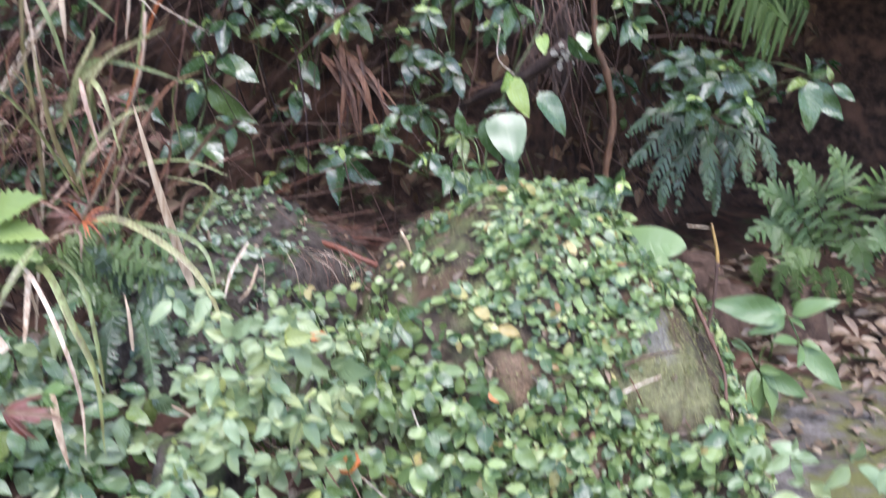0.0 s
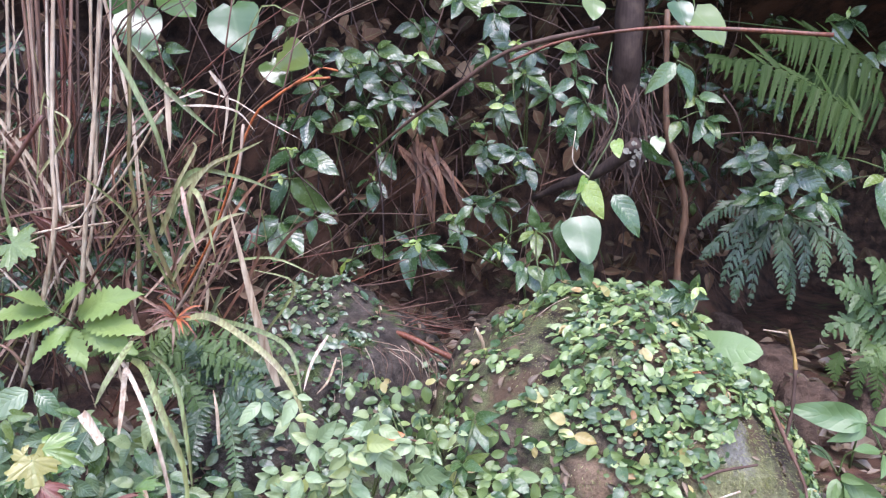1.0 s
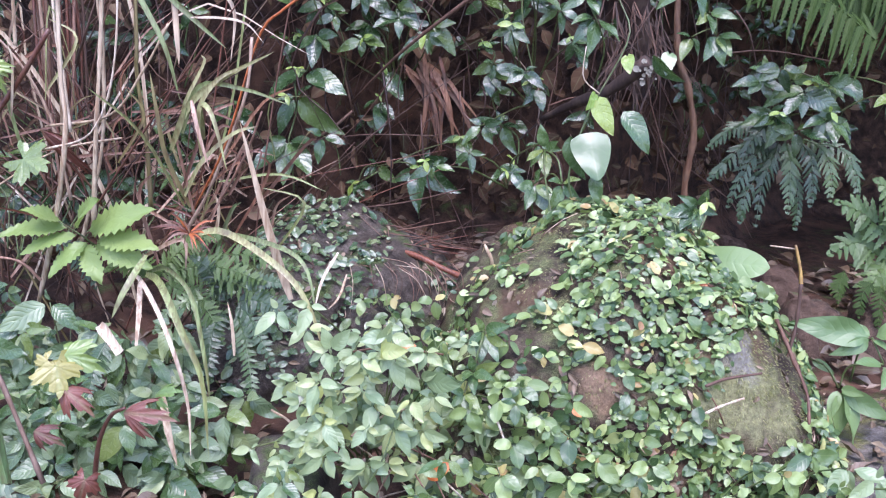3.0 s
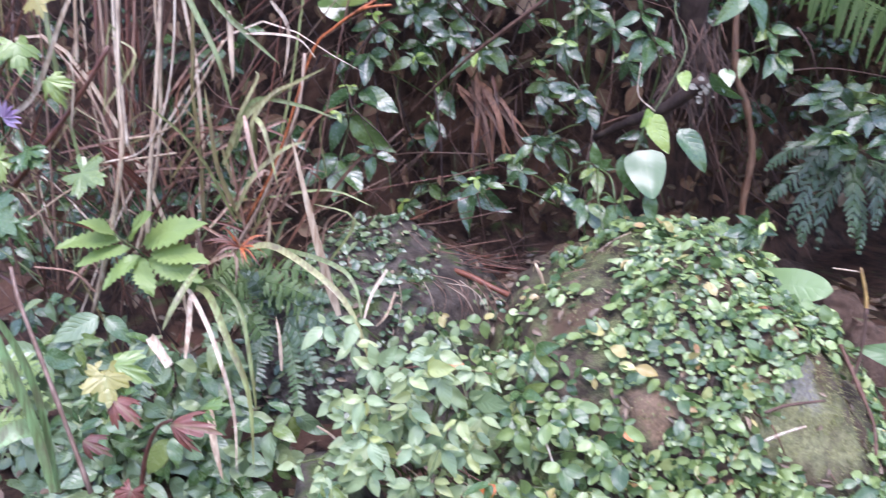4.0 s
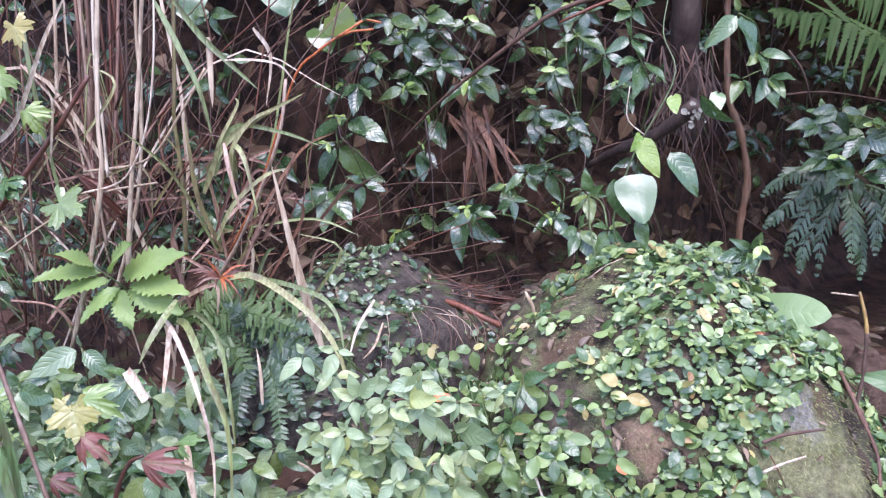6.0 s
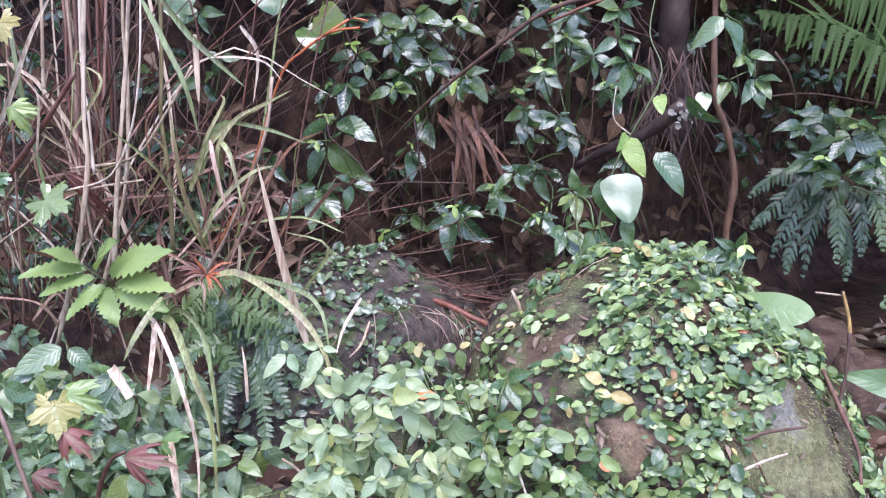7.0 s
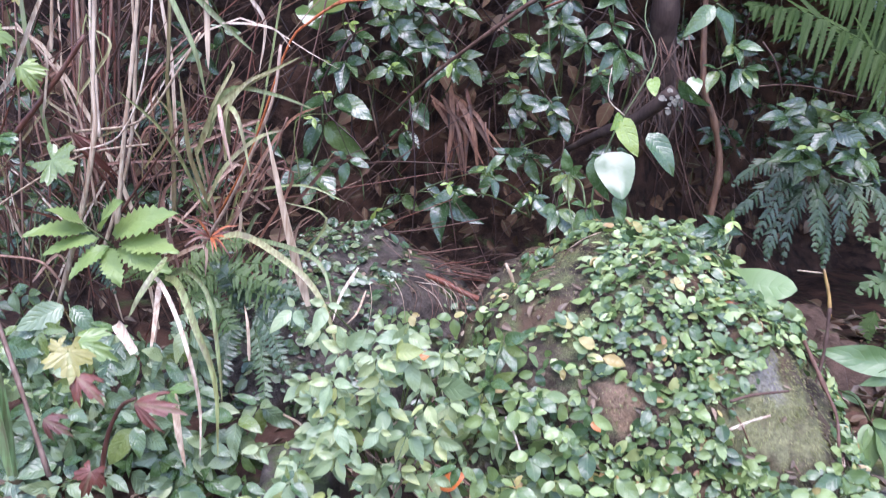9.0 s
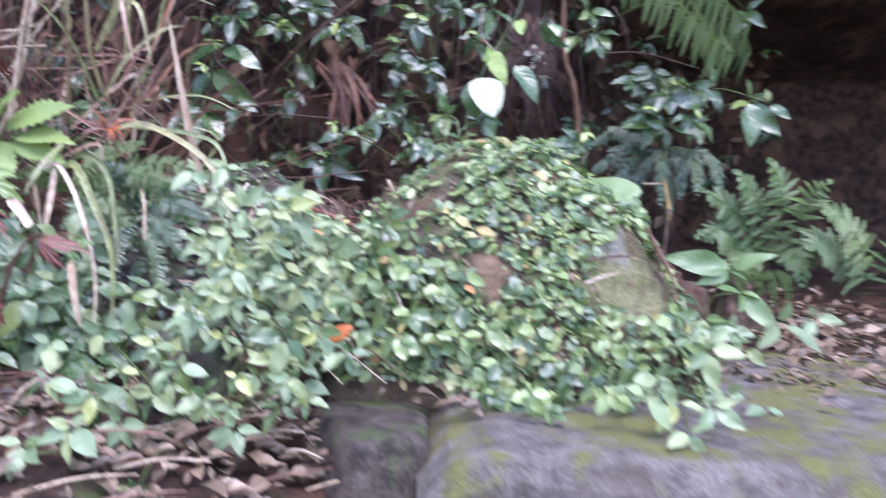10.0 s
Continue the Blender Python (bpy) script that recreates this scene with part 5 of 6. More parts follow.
pale = undergrowth("bush", (-0.307, 1.500, 0.569), "pale green leafy bush with small oval leaves", [
    (-0.356, 1.320, 0.837), (-0.301, 1.340, 0.812), (-0.248, 1.380, 0.801), (-0.213, 1.420, 0.746), (-0.358, 1.320, 0.755), (-0.281, 1.340, 0.720), (-0.231, 1.400, 0.676), (-0.318, 1.320, 0.674), (-0.394, 1.300, 0.709), (-0.270, 1.340, 0.865), (-0.409, 1.280, 0.665), (-0.182, 1.420, 0.693)],
    88, 0.041, L_BUSH, 61)
for c, tips in [((-0.261, 1.300, 0.878), [(-0.236, 1.300, 0.929), (-0.205, 1.270, 0.890), (-0.274, 1.270, 0.873)]),
                ((-0.348, 1.310, 0.871), [(-0.359, 1.300, 0.919), (-0.310, 1.300, 0.916), (-0.345, 1.280, 0.836), (-0.390, 1.300, 0.892)]),
                ((-0.196, 1.380, 0.799), [(-0.119, 1.340, 0.800), (-0.163, 1.360, 0.818)]),
                ((-0.352, 1.300, 0.763), [(-0.368, 1.270, 0.774), (-0.344, 1.270, 0.737), (-0.316, 1.270, 0.777), (-0.346, 1.280, 0.796)])]:
    sprig(pale, c, tips, random.Random(7), L_BUSH + L_LIME)
undergrowth("bush", (-0.996, 1.580, 0.416), "dark veined leafy undergrowth below the dry grass", [
    (-1.154, 1.630, 0.799), (-1.058, 1.630, 0.790), (-0.879, 1.550, 0.759), (-1.105, 1.550, 0.722), (-0.731, 1.490, 0.593), (-0.818, 1.530, 0.743), (-0.978, 1.490, 0.651), (-0.894, 1.490, 0.582), (-1.073, 1.490, 0.596), (-0.789, 1.490, 0.662),
    (-0.645, 1.490, 0.611), (-0.935, 1.450, 0.548), (-0.751, 1.450, 0.537), (-1.116, 1.470, 0.526), (-0.935, 1.530, 0.713), (-1.249, 1.530, 0.747), (-1.259, 1.490, 0.584)],
    165, 0.066, L_VEINED + L_VEINED + L_VEINED + L_MID, 62)
undergrowth("bush", (-1.232, 1.750, 0.874), "dark small-leaved undergrowth behind the dry grass", [
    (-1.404, 1.950, 1.068), (-1.326, 1.950, 1.025), (-1.001, 2.000, 1.069), (-1.228, 1.700, 0.845), (-1.483, 1.850, 0.962), (-1.290, 2.000, 1.080), (-0.918, 1.950, 0.989), (-1.614, 2.000, 1.214), (-1.043, 1.700, 0.825)], 46, 0.045, L_SHRUB, 63)
undergrowth("bush", (-1.2, 2.3, 1.0), "dark shaded leafy growth behind the dry reeds", [(-1.676, 2.1, 1.351), (-1.592, 2.0, 1.242), (-1.525, 2.2, 1.366), (-1.233, 2.25, 1.247), (-1.091, 2.3, 1.312), (-1.3, 2.1, 1.141), (-1.682, 2.2, 1.484), (-1.501, 2.3, 1.536), (-1.164, 2.4, 1.502), (-1.303, 2.3, 1.432), (-1.598, 1.95, 1.152), (-1.033, 2.4, 1.118), (-1.085, 2.4, 1.585)], 64, 0.06, L_SHRUB, 68)
undergrowth("bush", (-0.407, 1.200, 0.493), "pale leafy sprigs hanging over the roadside edge", [
    (-0.626, 1.150, 0.556), (-0.537, 1.120, 0.547), (-0.631, 1.080, 0.468), (-0.526, 1.050, 0.425), (-0.308, 1.200, 0.619), (-0.216, 1.200, 0.602), (-0.250, 1.120, 0.519), (-0.491, 1.180, 0.585), (-0.413, 1.250, 0.669), (-0.652, 1.050, 0.411), (-0.195, 1.250, 0.678)],
    70, 0.046, L_BUSH + L_BUSH + L_MID, 64)
undergrowth("bush", (0.470, 1.350, 0.532), "pale broad-leaved plants at the edge of the concrete ledge", [
    (0.459, 1.220, 0.627), (0.527, 1.200, 0.613), (0.542, 1.150, 0.584), (0.476, 1.100, 0.559), (0.598, 1.250, 0.627)], 14, 0.062, L_BUSH, 65, (2, 4))
undergrowth("bush", (0.307, 1.400, 0.525), "small creeping leaves spilling onto the ledge", [
    (0.124, 1.350, 0.586), (0.211, 1.320, 0.574), (0.308, 1.300, 0.582), (0.393, 1.280, 0.568), (0.130, 1.250, 0.521), (0.044, 1.380, 0.623), (-0.047, 1.380, 0.596), (0.454, 1.320, 0.652), (0.222, 1.220, 0.532)], 60, 0.036, L_FIG, 66)


undergrowth("bush", (-0.149, 1.500, 0.627), "small creeping leaves on the soil between bush and boulder", [
    (-0.149, 1.600, 0.778), (-0.129, 1.520, 0.735), (-0.155, 1.460, 0.666), (-0.006, 1.440, 0.728), (0.026, 1.420, 0.695), (-0.068, 1.440, 0.691), (0.035, 1.460, 0.766), (-0.030, 1.500, 0.793), (-0.003, 1.400, 0.659), (0.086, 1.380, 0.674), (-0.217, 1.750, 0.779), (-0.285, 1.850, 0.774)], 80, 0.034, L_FIG, 67)


# ---- lobed leaves on thin stalks ----
def lobed_data(lobes=5, cut=0.5, curl=0.2, seed=0):
    rng = random.Random(seed)
    verts, uvs, faces = [(0, 0.22, 0)], [(0.5, 0.3)], []
    n = 61
    for i in range(n):
        a = radians(-150 + 300 * i / (n - 1))
        w = abs(math.cos(a * lobes / 2.0 * 1.0))
        r = (0.50 + (0.50 - 0.2 * (1 - cut)) * w ** 1.1) * (1 - 0.28 * abs(a) / 2.6) * (0.88 + 0.2 * ((i % 4) / 3))
        x, y = math.sin(a) * r * 0.8, 0.22 + math.cos(a) * r * 0.8
        verts.append((x, y, -curl * r * r + 0.06 * math.sin(5 * a + seed)))
        uvs.append((0.5 + 0.5 * math.sin(a) * r, 0.3 + 0.6 * math.cos(a) * r))
    faces = [(0, i + 1, i) for i in range(1, n)]
    return verts, faces, uvs


def lobed_set(name, mat, curl):
    return [make(name, v, f, mat, u) for v, f, u in (lobed_data(5, 0.5, curl * k, k) for k in (1, 2, 3))]


M_YOUNG = leaf_material("young_lobed_leaf", [(0.0, (0.10, 0.21, 0.045)), (1.0, (0.20, 0.31, 0.07))], rough=0.4, veins=5, rib=0.15, quilt=0.2)
LB_YELLOW, LB_GREEN, LB_RED, LB_LIME = lobed_set("lobed_yellow", M_YELLOW, 0.15), lobed_set("lobed_green", M_MID, 0.15), lobed_set("lobed_red", M_RED, 1.5), lobed_set("lobed_lime", M_YOUNG, 0.3)
sap = thing("lobed_plant", (-1.429, 1.800, 1.037), "straggling plant with yellow and lime lobed leaves", "plant")
tube("stem", [(-1.414, 1.800, 1.023), (-1.360, 1.700, 1.282), (-1.249, 1.650, 1.446), (-1.176, 1.620, 1.551)], 0.004, 0.002, M_REDSTEM, sap, 5, 12)
tube("stem", [(-1.414, 1.800, 1.023), (-1.243, 1.700, 1.268), (-1.163, 1.660, 1.383)], 0.003, 0.002, M_REDSTEM, sap, 5, 12)
for ms, b, e in [(LB_YELLOW, (-1.147, 1.600, 1.562), (-1.118, 1.570, 1.507)), (LB_LIME, (-1.240, 1.620, 1.457), (-1.283, 1.600, 1.432)), (LB_LIME, (-1.227, 1.620, 1.450), (-1.181, 1.600, 1.418)),
                 (LB_LIME, (-1.149, 1.640, 1.385), (-1.143, 1.620, 1.338)), (LB_GREEN, (-1.213, 1.600, 1.222), (-1.146, 1.570, 1.203)), (LB_LIME, (-1.249, 1.600, 1.210), (-1.299, 1.570, 1.187)),
                 (LB_RED, (-1.031, 1.620, 1.253), (-1.063, 1.600, 1.211)), (LB_GREEN, (-1.334, 1.620, 1.221), (-1.369, 1.600, 1.158)), (LB_GREEN, (-1.335, 1.600, 1.068), (-1.243, 1.570, 1.049)), (LB_LIME, (-1.336, 1.580, 1.045), (-1.334, 1.550, 0.974)),
                 (LB_LIME, (-1.282, 1.6, 1.471), (-1.279, 1.57, 1.407)), (LB_LIME, (-1.204, 1.6, 1.467), (-1.168, 1.57, 1.405)), (LB_LIME, (-1.136, 1.6, 1.388), (-1.107, 1.57, 1.339)), (LB_GREEN, (-1.177, 1.6, 1.233), (-1.242, 1.57, 1.202)), (LB_LIME, (-1.266, 1.6, 1.185), (-1.304, 1.57, 1.224)), (LB_GREEN, (-1.332, 1.6, 1.094), (-1.218, 1.57, 1.05)), (LB_GREEN, (-1.233, 1.6, 1.086), (-1.288, 1.57, 1.02)), (LB_LIME, (-1.351, 1.6, 1.055), (-1.3, 1.57, 0.989)), (LB_GREEN, (-1.295, 1.6, 1.316), (-1.332, 1.57, 1.274)), (LB_GREEN, (-1.085, 1.6, 1.186), (-1.001, 1.57, 1.162))]:
    leaf(sap, ms, b, e, random.Random(str(b)), (0, -0.9, 0.4))
flower = thing("flower", (-1.262, 1.620, 1.297), "small faded purple flower head on a thin stalk", "flower")
M_PURPLE = leaf_material("purple_petal", [(0.0, (0.30, 0.18, 0.34)), (1.0, (0.5, 0.4, 0.55))], rough=0.5, veins=3)
petals = leaf_set("petal", M_PURPLE, 0.3, "lance", 2, nl=4)
for k in range(9):
    a = -0.6 + k * 0.35
    c = Vector((-1.262, 1.620, 1.297))
    leaf(flower, petals, c, c + Vector((math.cos(a) * 0.055, -0.015, math.sin(a) * 0.042)), random.Random(k), name="petal")
low = thing("lobed_plant", (-0.805, 1.200, 0.644), "low plant with yellow and withered red lobed leaves", "plant")
tube("stem", [(-0.847, 1.2, 0.649), (-0.89, 1.2, 0.794), (-0.939, 1.22, 0.899), (-0.982, 1.24, 0.985), (-1.007, 1.26, 1.042)], 0.0042, 0.0032, M_GREYSTEM, low, 6, 22, 0.5)
tube("stem", [(-0.765, 1.220, 0.637), (-0.737, 1.200, 0.730), (-0.701, 1.180, 0.790), (-0.664, 1.160, 0.814)], 0.005, 0.003, M_REDSTEM, low, 6, 12)
for ms, b, e in [(LB_YELLOW, (-0.773, 1.140, 0.905), (-0.796, 1.120, 0.877)), (LB_YELLOW, (-0.768, 1.140, 0.905), (-0.741, 1.110, 0.852)), (LB_LIME, (-0.771, 1.160, 0.908), (-0.710, 1.140, 0.898)), (LB_RED, (-0.680, 1.170, 0.800), (-0.632, 1.140, 0.819)),
                 (LB_RED, (-0.826, 1.150, 0.775), (-0.793, 1.130, 0.768)), (LB_RED, (-0.755, 1.130, 0.860), (-0.714, 1.110, 0.849)), (LB_LIME, (-0.680, 1.300, 0.775), (-0.652, 1.280, 0.810)), (LB_RED, (-0.735, 1.150, 0.698), (-0.742, 1.120, 0.662))]:
    leaf(low, ms, b, e, random.Random(str(b)), (0, -0.85, 0.5))


# ---- stems, branches, sticks ----
def stick(name, label, pts, r0, r1, mat, category="stick", knots=0.25, sides=7, n=16):
    c = np.mean([pts[0], pts[-1]], axis=0)
    v, f = tube_data([np.array(p) - c for p in pts], r0, r1, sides, n, knots)
    ob = put(name, make(name, v, f, mat), None, Matrix.Translation(c))
    return tagged(ob, label, category)


stick("sapling_stem", "thin crooked brown sapling stem rooted behind the boulder", [(0.446, 2.550, 1.792), (0.451, 2.550, 1.535), (0.463, 2.550, 1.404), (0.499, 2.560, 1.313), (0.528, 2.580, 1.169), (0.515, 2.600, 1.029), (0.521, 2.620, 0.902)], 0.0085, 0.011, M_SAPLING, "stem", 0.45, 8, 34)
stick("tree_trunk", "slender dark trunk with shaggy bark", [(0.364, 2.750, 2.003), (0.358, 2.750, 1.695), (0.360, 2.800, 1.559), (0.374, 2.950, 1.284)], 0.042, 0.05, M_DARKBARK, "trunk", 0.25, 10, 16)
stub = thing("branch", (0.184, 2.450, 1.288), "broken dark branch stub with a pale lichen end", "branch")
tube("wood", [(0.057, 2.600, 1.217), (0.147, 2.500, 1.268), (0.245, 2.420, 1.312), (0.347, 2.360, 1.391)], 0.010, 0.022, M_DARKBARK, stub, 8, 14, 0.35)
M_LICHEN = leaf_material("pale_lichen", [(0.0, (0.26, 0.24, 0.19)), (1.0, (0.42, 0.39, 0.32))], rough=0.8, veins=2, rib=0.0, gloss=0.2)
flakes = leaf_set("lichen_flake", M_LICHEN, 0.9, "round", 3, nl=4, wave=0.12)
lrng = random.Random(5)
for k in range(14):
    c = Vector((0.333, 2.330, 1.378)) + Vector((lrng.gauss(0, 0.014), lrng.uniform(-0.01, 0.0), lrng.gauss(-0.01, 0.022)))
    leaf(stub, flakes, c, c + Vector((lrng.uniform(-0.015, 0.015), -0.005, lrng.uniform(-0.02, 0.01))), lrng, name="lichen")
stick("branch", "thin red-brown branch slanting across the bank", [(0.221, 2.300, 1.707), (-0.016, 2.320, 1.654), (-0.174, 2.360, 1.558), (-0.383, 2.450, 1.413), (-0.556, 2.600, 1.268)], 0.007, 0.004, M_BARK, "branch")
stick("branch", "reddish bare branch lying across the upper bank", [(-0.029, 2.400, 1.626), (0.132, 2.380, 1.684), (0.366, 2.360, 1.713), (0.593, 2.340, 1.705), (0.850, 2.320, 1.685)], 0.004, 0.0065, M_REDSTEM, "branch")
stick("branch", "dark bare branch leaning through the dry reeds", [(-1.020, 1.660, 1.450), (-1.086, 1.660, 1.360), (-1.168, 1.660, 1.262), (-1.306, 1.680, 1.125)], 0.005, 0.007, M_REDSTEM, "branch")
fork = thing("twig", (-0.811, 1.750, 0.968), "bright orange-red forked twig curving over the reeds", "twig")
M_TWIG = fibre_material("orange_twig", [(0.0, (0.42, 0.12, 0.03)), (1.0, (0.46, 0.14, 0.04))], rough=0.5)
tube("stem", [(-0.780, 1.780, 1.037), (-0.668, 1.720, 1.206), (-0.572, 1.680, 1.429), (-0.512, 1.660, 1.485), (-0.448, 1.650, 1.520), (-0.387, 1.640, 1.526)], 0.0028, 0.0026, M_TWIG, fork, 6, 20, 0.2)
tube("fork", [(-0.466, 1.650, 1.513), (-0.430, 1.650, 1.533), (-0.409, 1.660, 1.547), (-0.374, 1.660, 1.541)], 0.003, 0.002, M_TWIG, fork, 6, 8, 0.2)
stick("stick", "red-brown fallen stick lying in the hollow", [(-0.477, 2.300, 0.871), (-0.314, 2.220, 0.850), (-0.214, 2.180, 0.816), (-0.136, 2.140, 0.794)], 0.008, 0.009, M_REDSTEM)
for pts in ([(-0.573, 2.350, 0.902), (-0.426, 2.300, 0.897), (-0.200, 2.350, 0.928)], [(-0.527, 2.300, 0.878), (-0.396, 2.320, 0.915), (-0.293, 2.300, 0.884)], [(-0.671, 2.600, 1.139), (-0.516, 2.580, 1.164), (-0.280, 2.600, 1.161)],
            [(-0.483, 2.250, 0.855), (-0.351, 2.250, 0.875), (-0.206, 2.250, 0.847)], [(-0.585, 2.400, 0.946), (-0.392, 2.500, 0.954), (-0.188, 2.600, 0.990)], [(0.072, 2.500, 1.262), (0.154, 2.500, 1.288), (0.221, 2.500, 1.271)],
            [(0.582, 2.500, 1.417), (0.721, 2.500, 1.424), (0.922, 2.550, 1.393)], [(-0.387, 1.600, 0.766), (-0.281, 1.550, 0.799), (-0.166, 1.550, 0.787)], [(0.561, 2.300, 1.525), (0.600, 2.300, 1.467), (0.639, 2.350, 1.380)]):
    stick("twig", "thin bare brown twig on the bank", pts, 0.0028, 0.002, M_BARK, "twig", 0.3, 5, 12)
stick("dry_leaf_roll", "pale dry rolled leaf standing at the hollow's edge", [(-0.097, 1.900, 0.950), (-0.078, 1.900, 0.909), (-0.084, 1.920, 0.868)], 0.004, 0.006, M_STRAW, "dry leaf", 0.5, 6, 8)
stick("twig", "grey twig lying on the boulder", [(0.333, 1.400, 0.794), (0.374, 1.420, 0.802), (0.444, 1.440, 0.808)], 0.003, 0.0022, M_BARK, "twig")
stick("twig", "pale bare twig lying on the boulder", [(0.331, 1.380, 0.749), (0.365, 1.390, 0.762), (0.404, 1.400, 0.773)], 0.0022, 0.0018, M_STRAW, "twig")
stick("stalk", "yellow withered stalk with a dark foot beside the boulder", [(0.605, 1.800, 0.983), (0.617, 1.790, 0.926), (0.619, 1.780, 0.880)], 0.003, 0.0045, M_YELLOWSTALK, "stalk")
stick("twig", "thin bare straw on the soil behind the boulder", [(0.565, 1.850, 0.970), (0.585, 1.830, 0.971), (0.608, 1.800, 0.973)], 0.002, 0.002, M_STRAW, "twig")
stick("stalk", "dark wet stalk beside the boulder", [(0.604, 1.740, 0.908), (0.594, 1.720, 0.818), (0.573, 1.700, 0.741)], 0.0045, 0.0025, M_BARK, "stalk", 0.9)
stick("stick", "reddish rotten stick leaning on the boulder's edge", [(0.520, 1.620, 0.860), (0.534, 1.550, 0.805), (0.544, 1.480, 0.755), (0.539, 1.440, 0.709)], 0.004, 0.0025, M_BARK, "stick", 0.9)
for k, (a, b) in enumerate([((-0.313, 1.300, 0.714), (-0.213, 1.420, 0.724)), ((-0.067, 1.420, 0.732), (-0.028, 1.380, 0.655)), ((-0.490, 1.400, 0.715), (-0.394, 1.300, 0.698))]):
    stick("twig", "dry straw-coloured stalk on the soil", [a, (np.array(a) + b) / 2 + (0, 0, 0.01), b], 0.0025, 0.002, M_STRAW, "twig")
srng = random.Random(17)
for k in range(7):
    a = np.array((-0.27, 1.42, 0.655)) + [srng.gauss(0, q) for q in (0.05, 0.02, 0.015)]
    b = np.array((-0.13, 1.31, 0.575)) + [srng.gauss(0, q) for q in (0.07, 0.03, 0.025)]
    stick("twig", "dry straw-coloured stalk on the soil", [a, (a + b) / 2 + (0, 0, srng.uniform(0.0, 0.02)), b], srng.uniform(0.0015, 0.003), 0.0013, srng.choice((M_STRAW, M_CANE, M_BARK)), "twig")
dead = thing("dead_leaves", (-0.251, 2.850, 1.187), "hanging bundle of dead brown leaf strips", "dead leaves")
rng = random.Random(71)
for k in range(16):
    a = Vector((-0.363, 2.800, 1.399)) + Vector((rng.uniform(-0.05, 0.12), rng.uniform(-0.05, 0.05), rng.uniform(-0.05, 0.03)))
    b = Vector((-0.201, 2.740, 1.135)) + Vector((rng.uniform(-0.16, 0.06), rng.uniform(-0.05, 0.05), rng.uniform(-0.06, 0.06)))
    blade("strip", [a, (a + b) / 2 + Vector((0.02, -0.03, 0.02)), b], rng.uniform(0.008, 0.022), rng.choice((M_REDSTEM, M_WITHERED, M_WITHERED, M_BARK)), dead, 8)


def on_ground(x, y):
    pr = profile(x)
    return float(np.interp(y, [p[0] for p in pr[:9]], [p[1] for p in pr[:9]]))


for label, at, b, e in [("orange fallen leaf on the soil", M_ORANGE, (-0.178, 1.340, 0.616), (-0.136, 1.330, 0.653)), ("small red-orange leaf on the boulder", M_ORANGE, (0.091, 1.430, 0.729), (0.111, 1.420, 0.716)),
                        ("yellow fallen leaf on the boulder", M_YELLOW, (0.110, 1.460, 0.846), (0.152, 1.450, 0.838)), ("orange-brown dead leaf on the boulder", M_ORANGE, (0.348, 1.620, 0.938), (0.382, 1.600, 0.929)),
                        ("yellow leaf among the bush", M_ORANGE, (-0.254, 1.500, 0.814), (-0.218, 1.500, 0.824))]:
    v, f, u = leaf_data(0.55, "elliptic", 7, 0.3, 0.15)
    ob = put("fallen_leaf", make("fallen_leaf", v, f, at, u), None, leaf_pose(b, e, (0, -0.8, 0.6)))
    tagged(ob, label, "leaf")

# ---- fine growth nobody could count ----
rng = random.Random(81)
bits = []
D_LIT = [leaf_data(w, s, 5, f, d, 0.03) for w, s, f, d in ((0.5, "ovate", 0.6, 0.3), (0.35, "lance", 0.9, -0.2), (0.6, "elliptic", 0.4, 0.4))]
for k in range(1500):
    x, y = rng.uniform(-1.6, 1.9), rng.uniform(1.18, 3.2)
    if x < -0.1 and rng.random() < 0.3:
        y = rng.uniform(0.85, 1.5)
    if x > 0.05 and y < 1.62:
        y = rng.uniform(1.45, 3.2)
    z = on_ground(x, y)
    if x > 0.05 and y < 1.65 or x > 0.7 and y < 2.2:
        z = 0.5
    a = rng.uniform(0, 6.28)
    p = Vector((x, y, z + rng.uniform(0.006, 0.03)))
    ln = rng.uniform(0.02, 0.07)
    bits.append(moved(rng.choice(D_LIT), leaf_pose(p, p + Vector((math.cos(a) * ln, math.sin(a) * ln, rng.uniform(-0.3, 0.4) * ln)), (rng.uniform(-0.5, 0.5), rng.uniform(-0.6, 0.3), 1))))
for k in range(240):
    x, y = rng.uniform(0.35, 1.9), rng.uniform(2.05, 3.5)
    p = Vector((x, y, on_ground(x, y) + rng.uniform(0.01, 0.05)))
    a = rng.uniform(0, 6.28)
    ln = rng.uniform(0.03, 0.09)
    bits.append(moved(rng.choice(D_LIT), leaf_pose(p, p + Vector((math.cos(a) * ln, math.sin(a) * ln, rng.uniform(-0.2, 0.5) * ln)), (rng.uniform(-0.5, 0.5), rng.uniform(-0.9, 0.1), 1))))
for me, n in ((rock_mesh, 420), (low_mesh, 260)):
    for p, nr in sample_surface(me, n, rng, lambda p, nr: 1.0 if nr.y < 0.4 and p.z > 0.5 else 0.0):
        w = Vector((rng.uniform(-1, 1), rng.uniform(-1, 1), rng.uniform(-1, 0.3)))
        w = (w - nr * w.dot(nr)).normalized() * rng.uniform(0.012, 0.034)
        q = p + nr * 0.004
        bits.append(moved(rng.choice(D_LIT), leaf_pose(q, q + w, nr + Vector((rng.uniform(-0.3, 0.3), -0.2, 0.2)))))
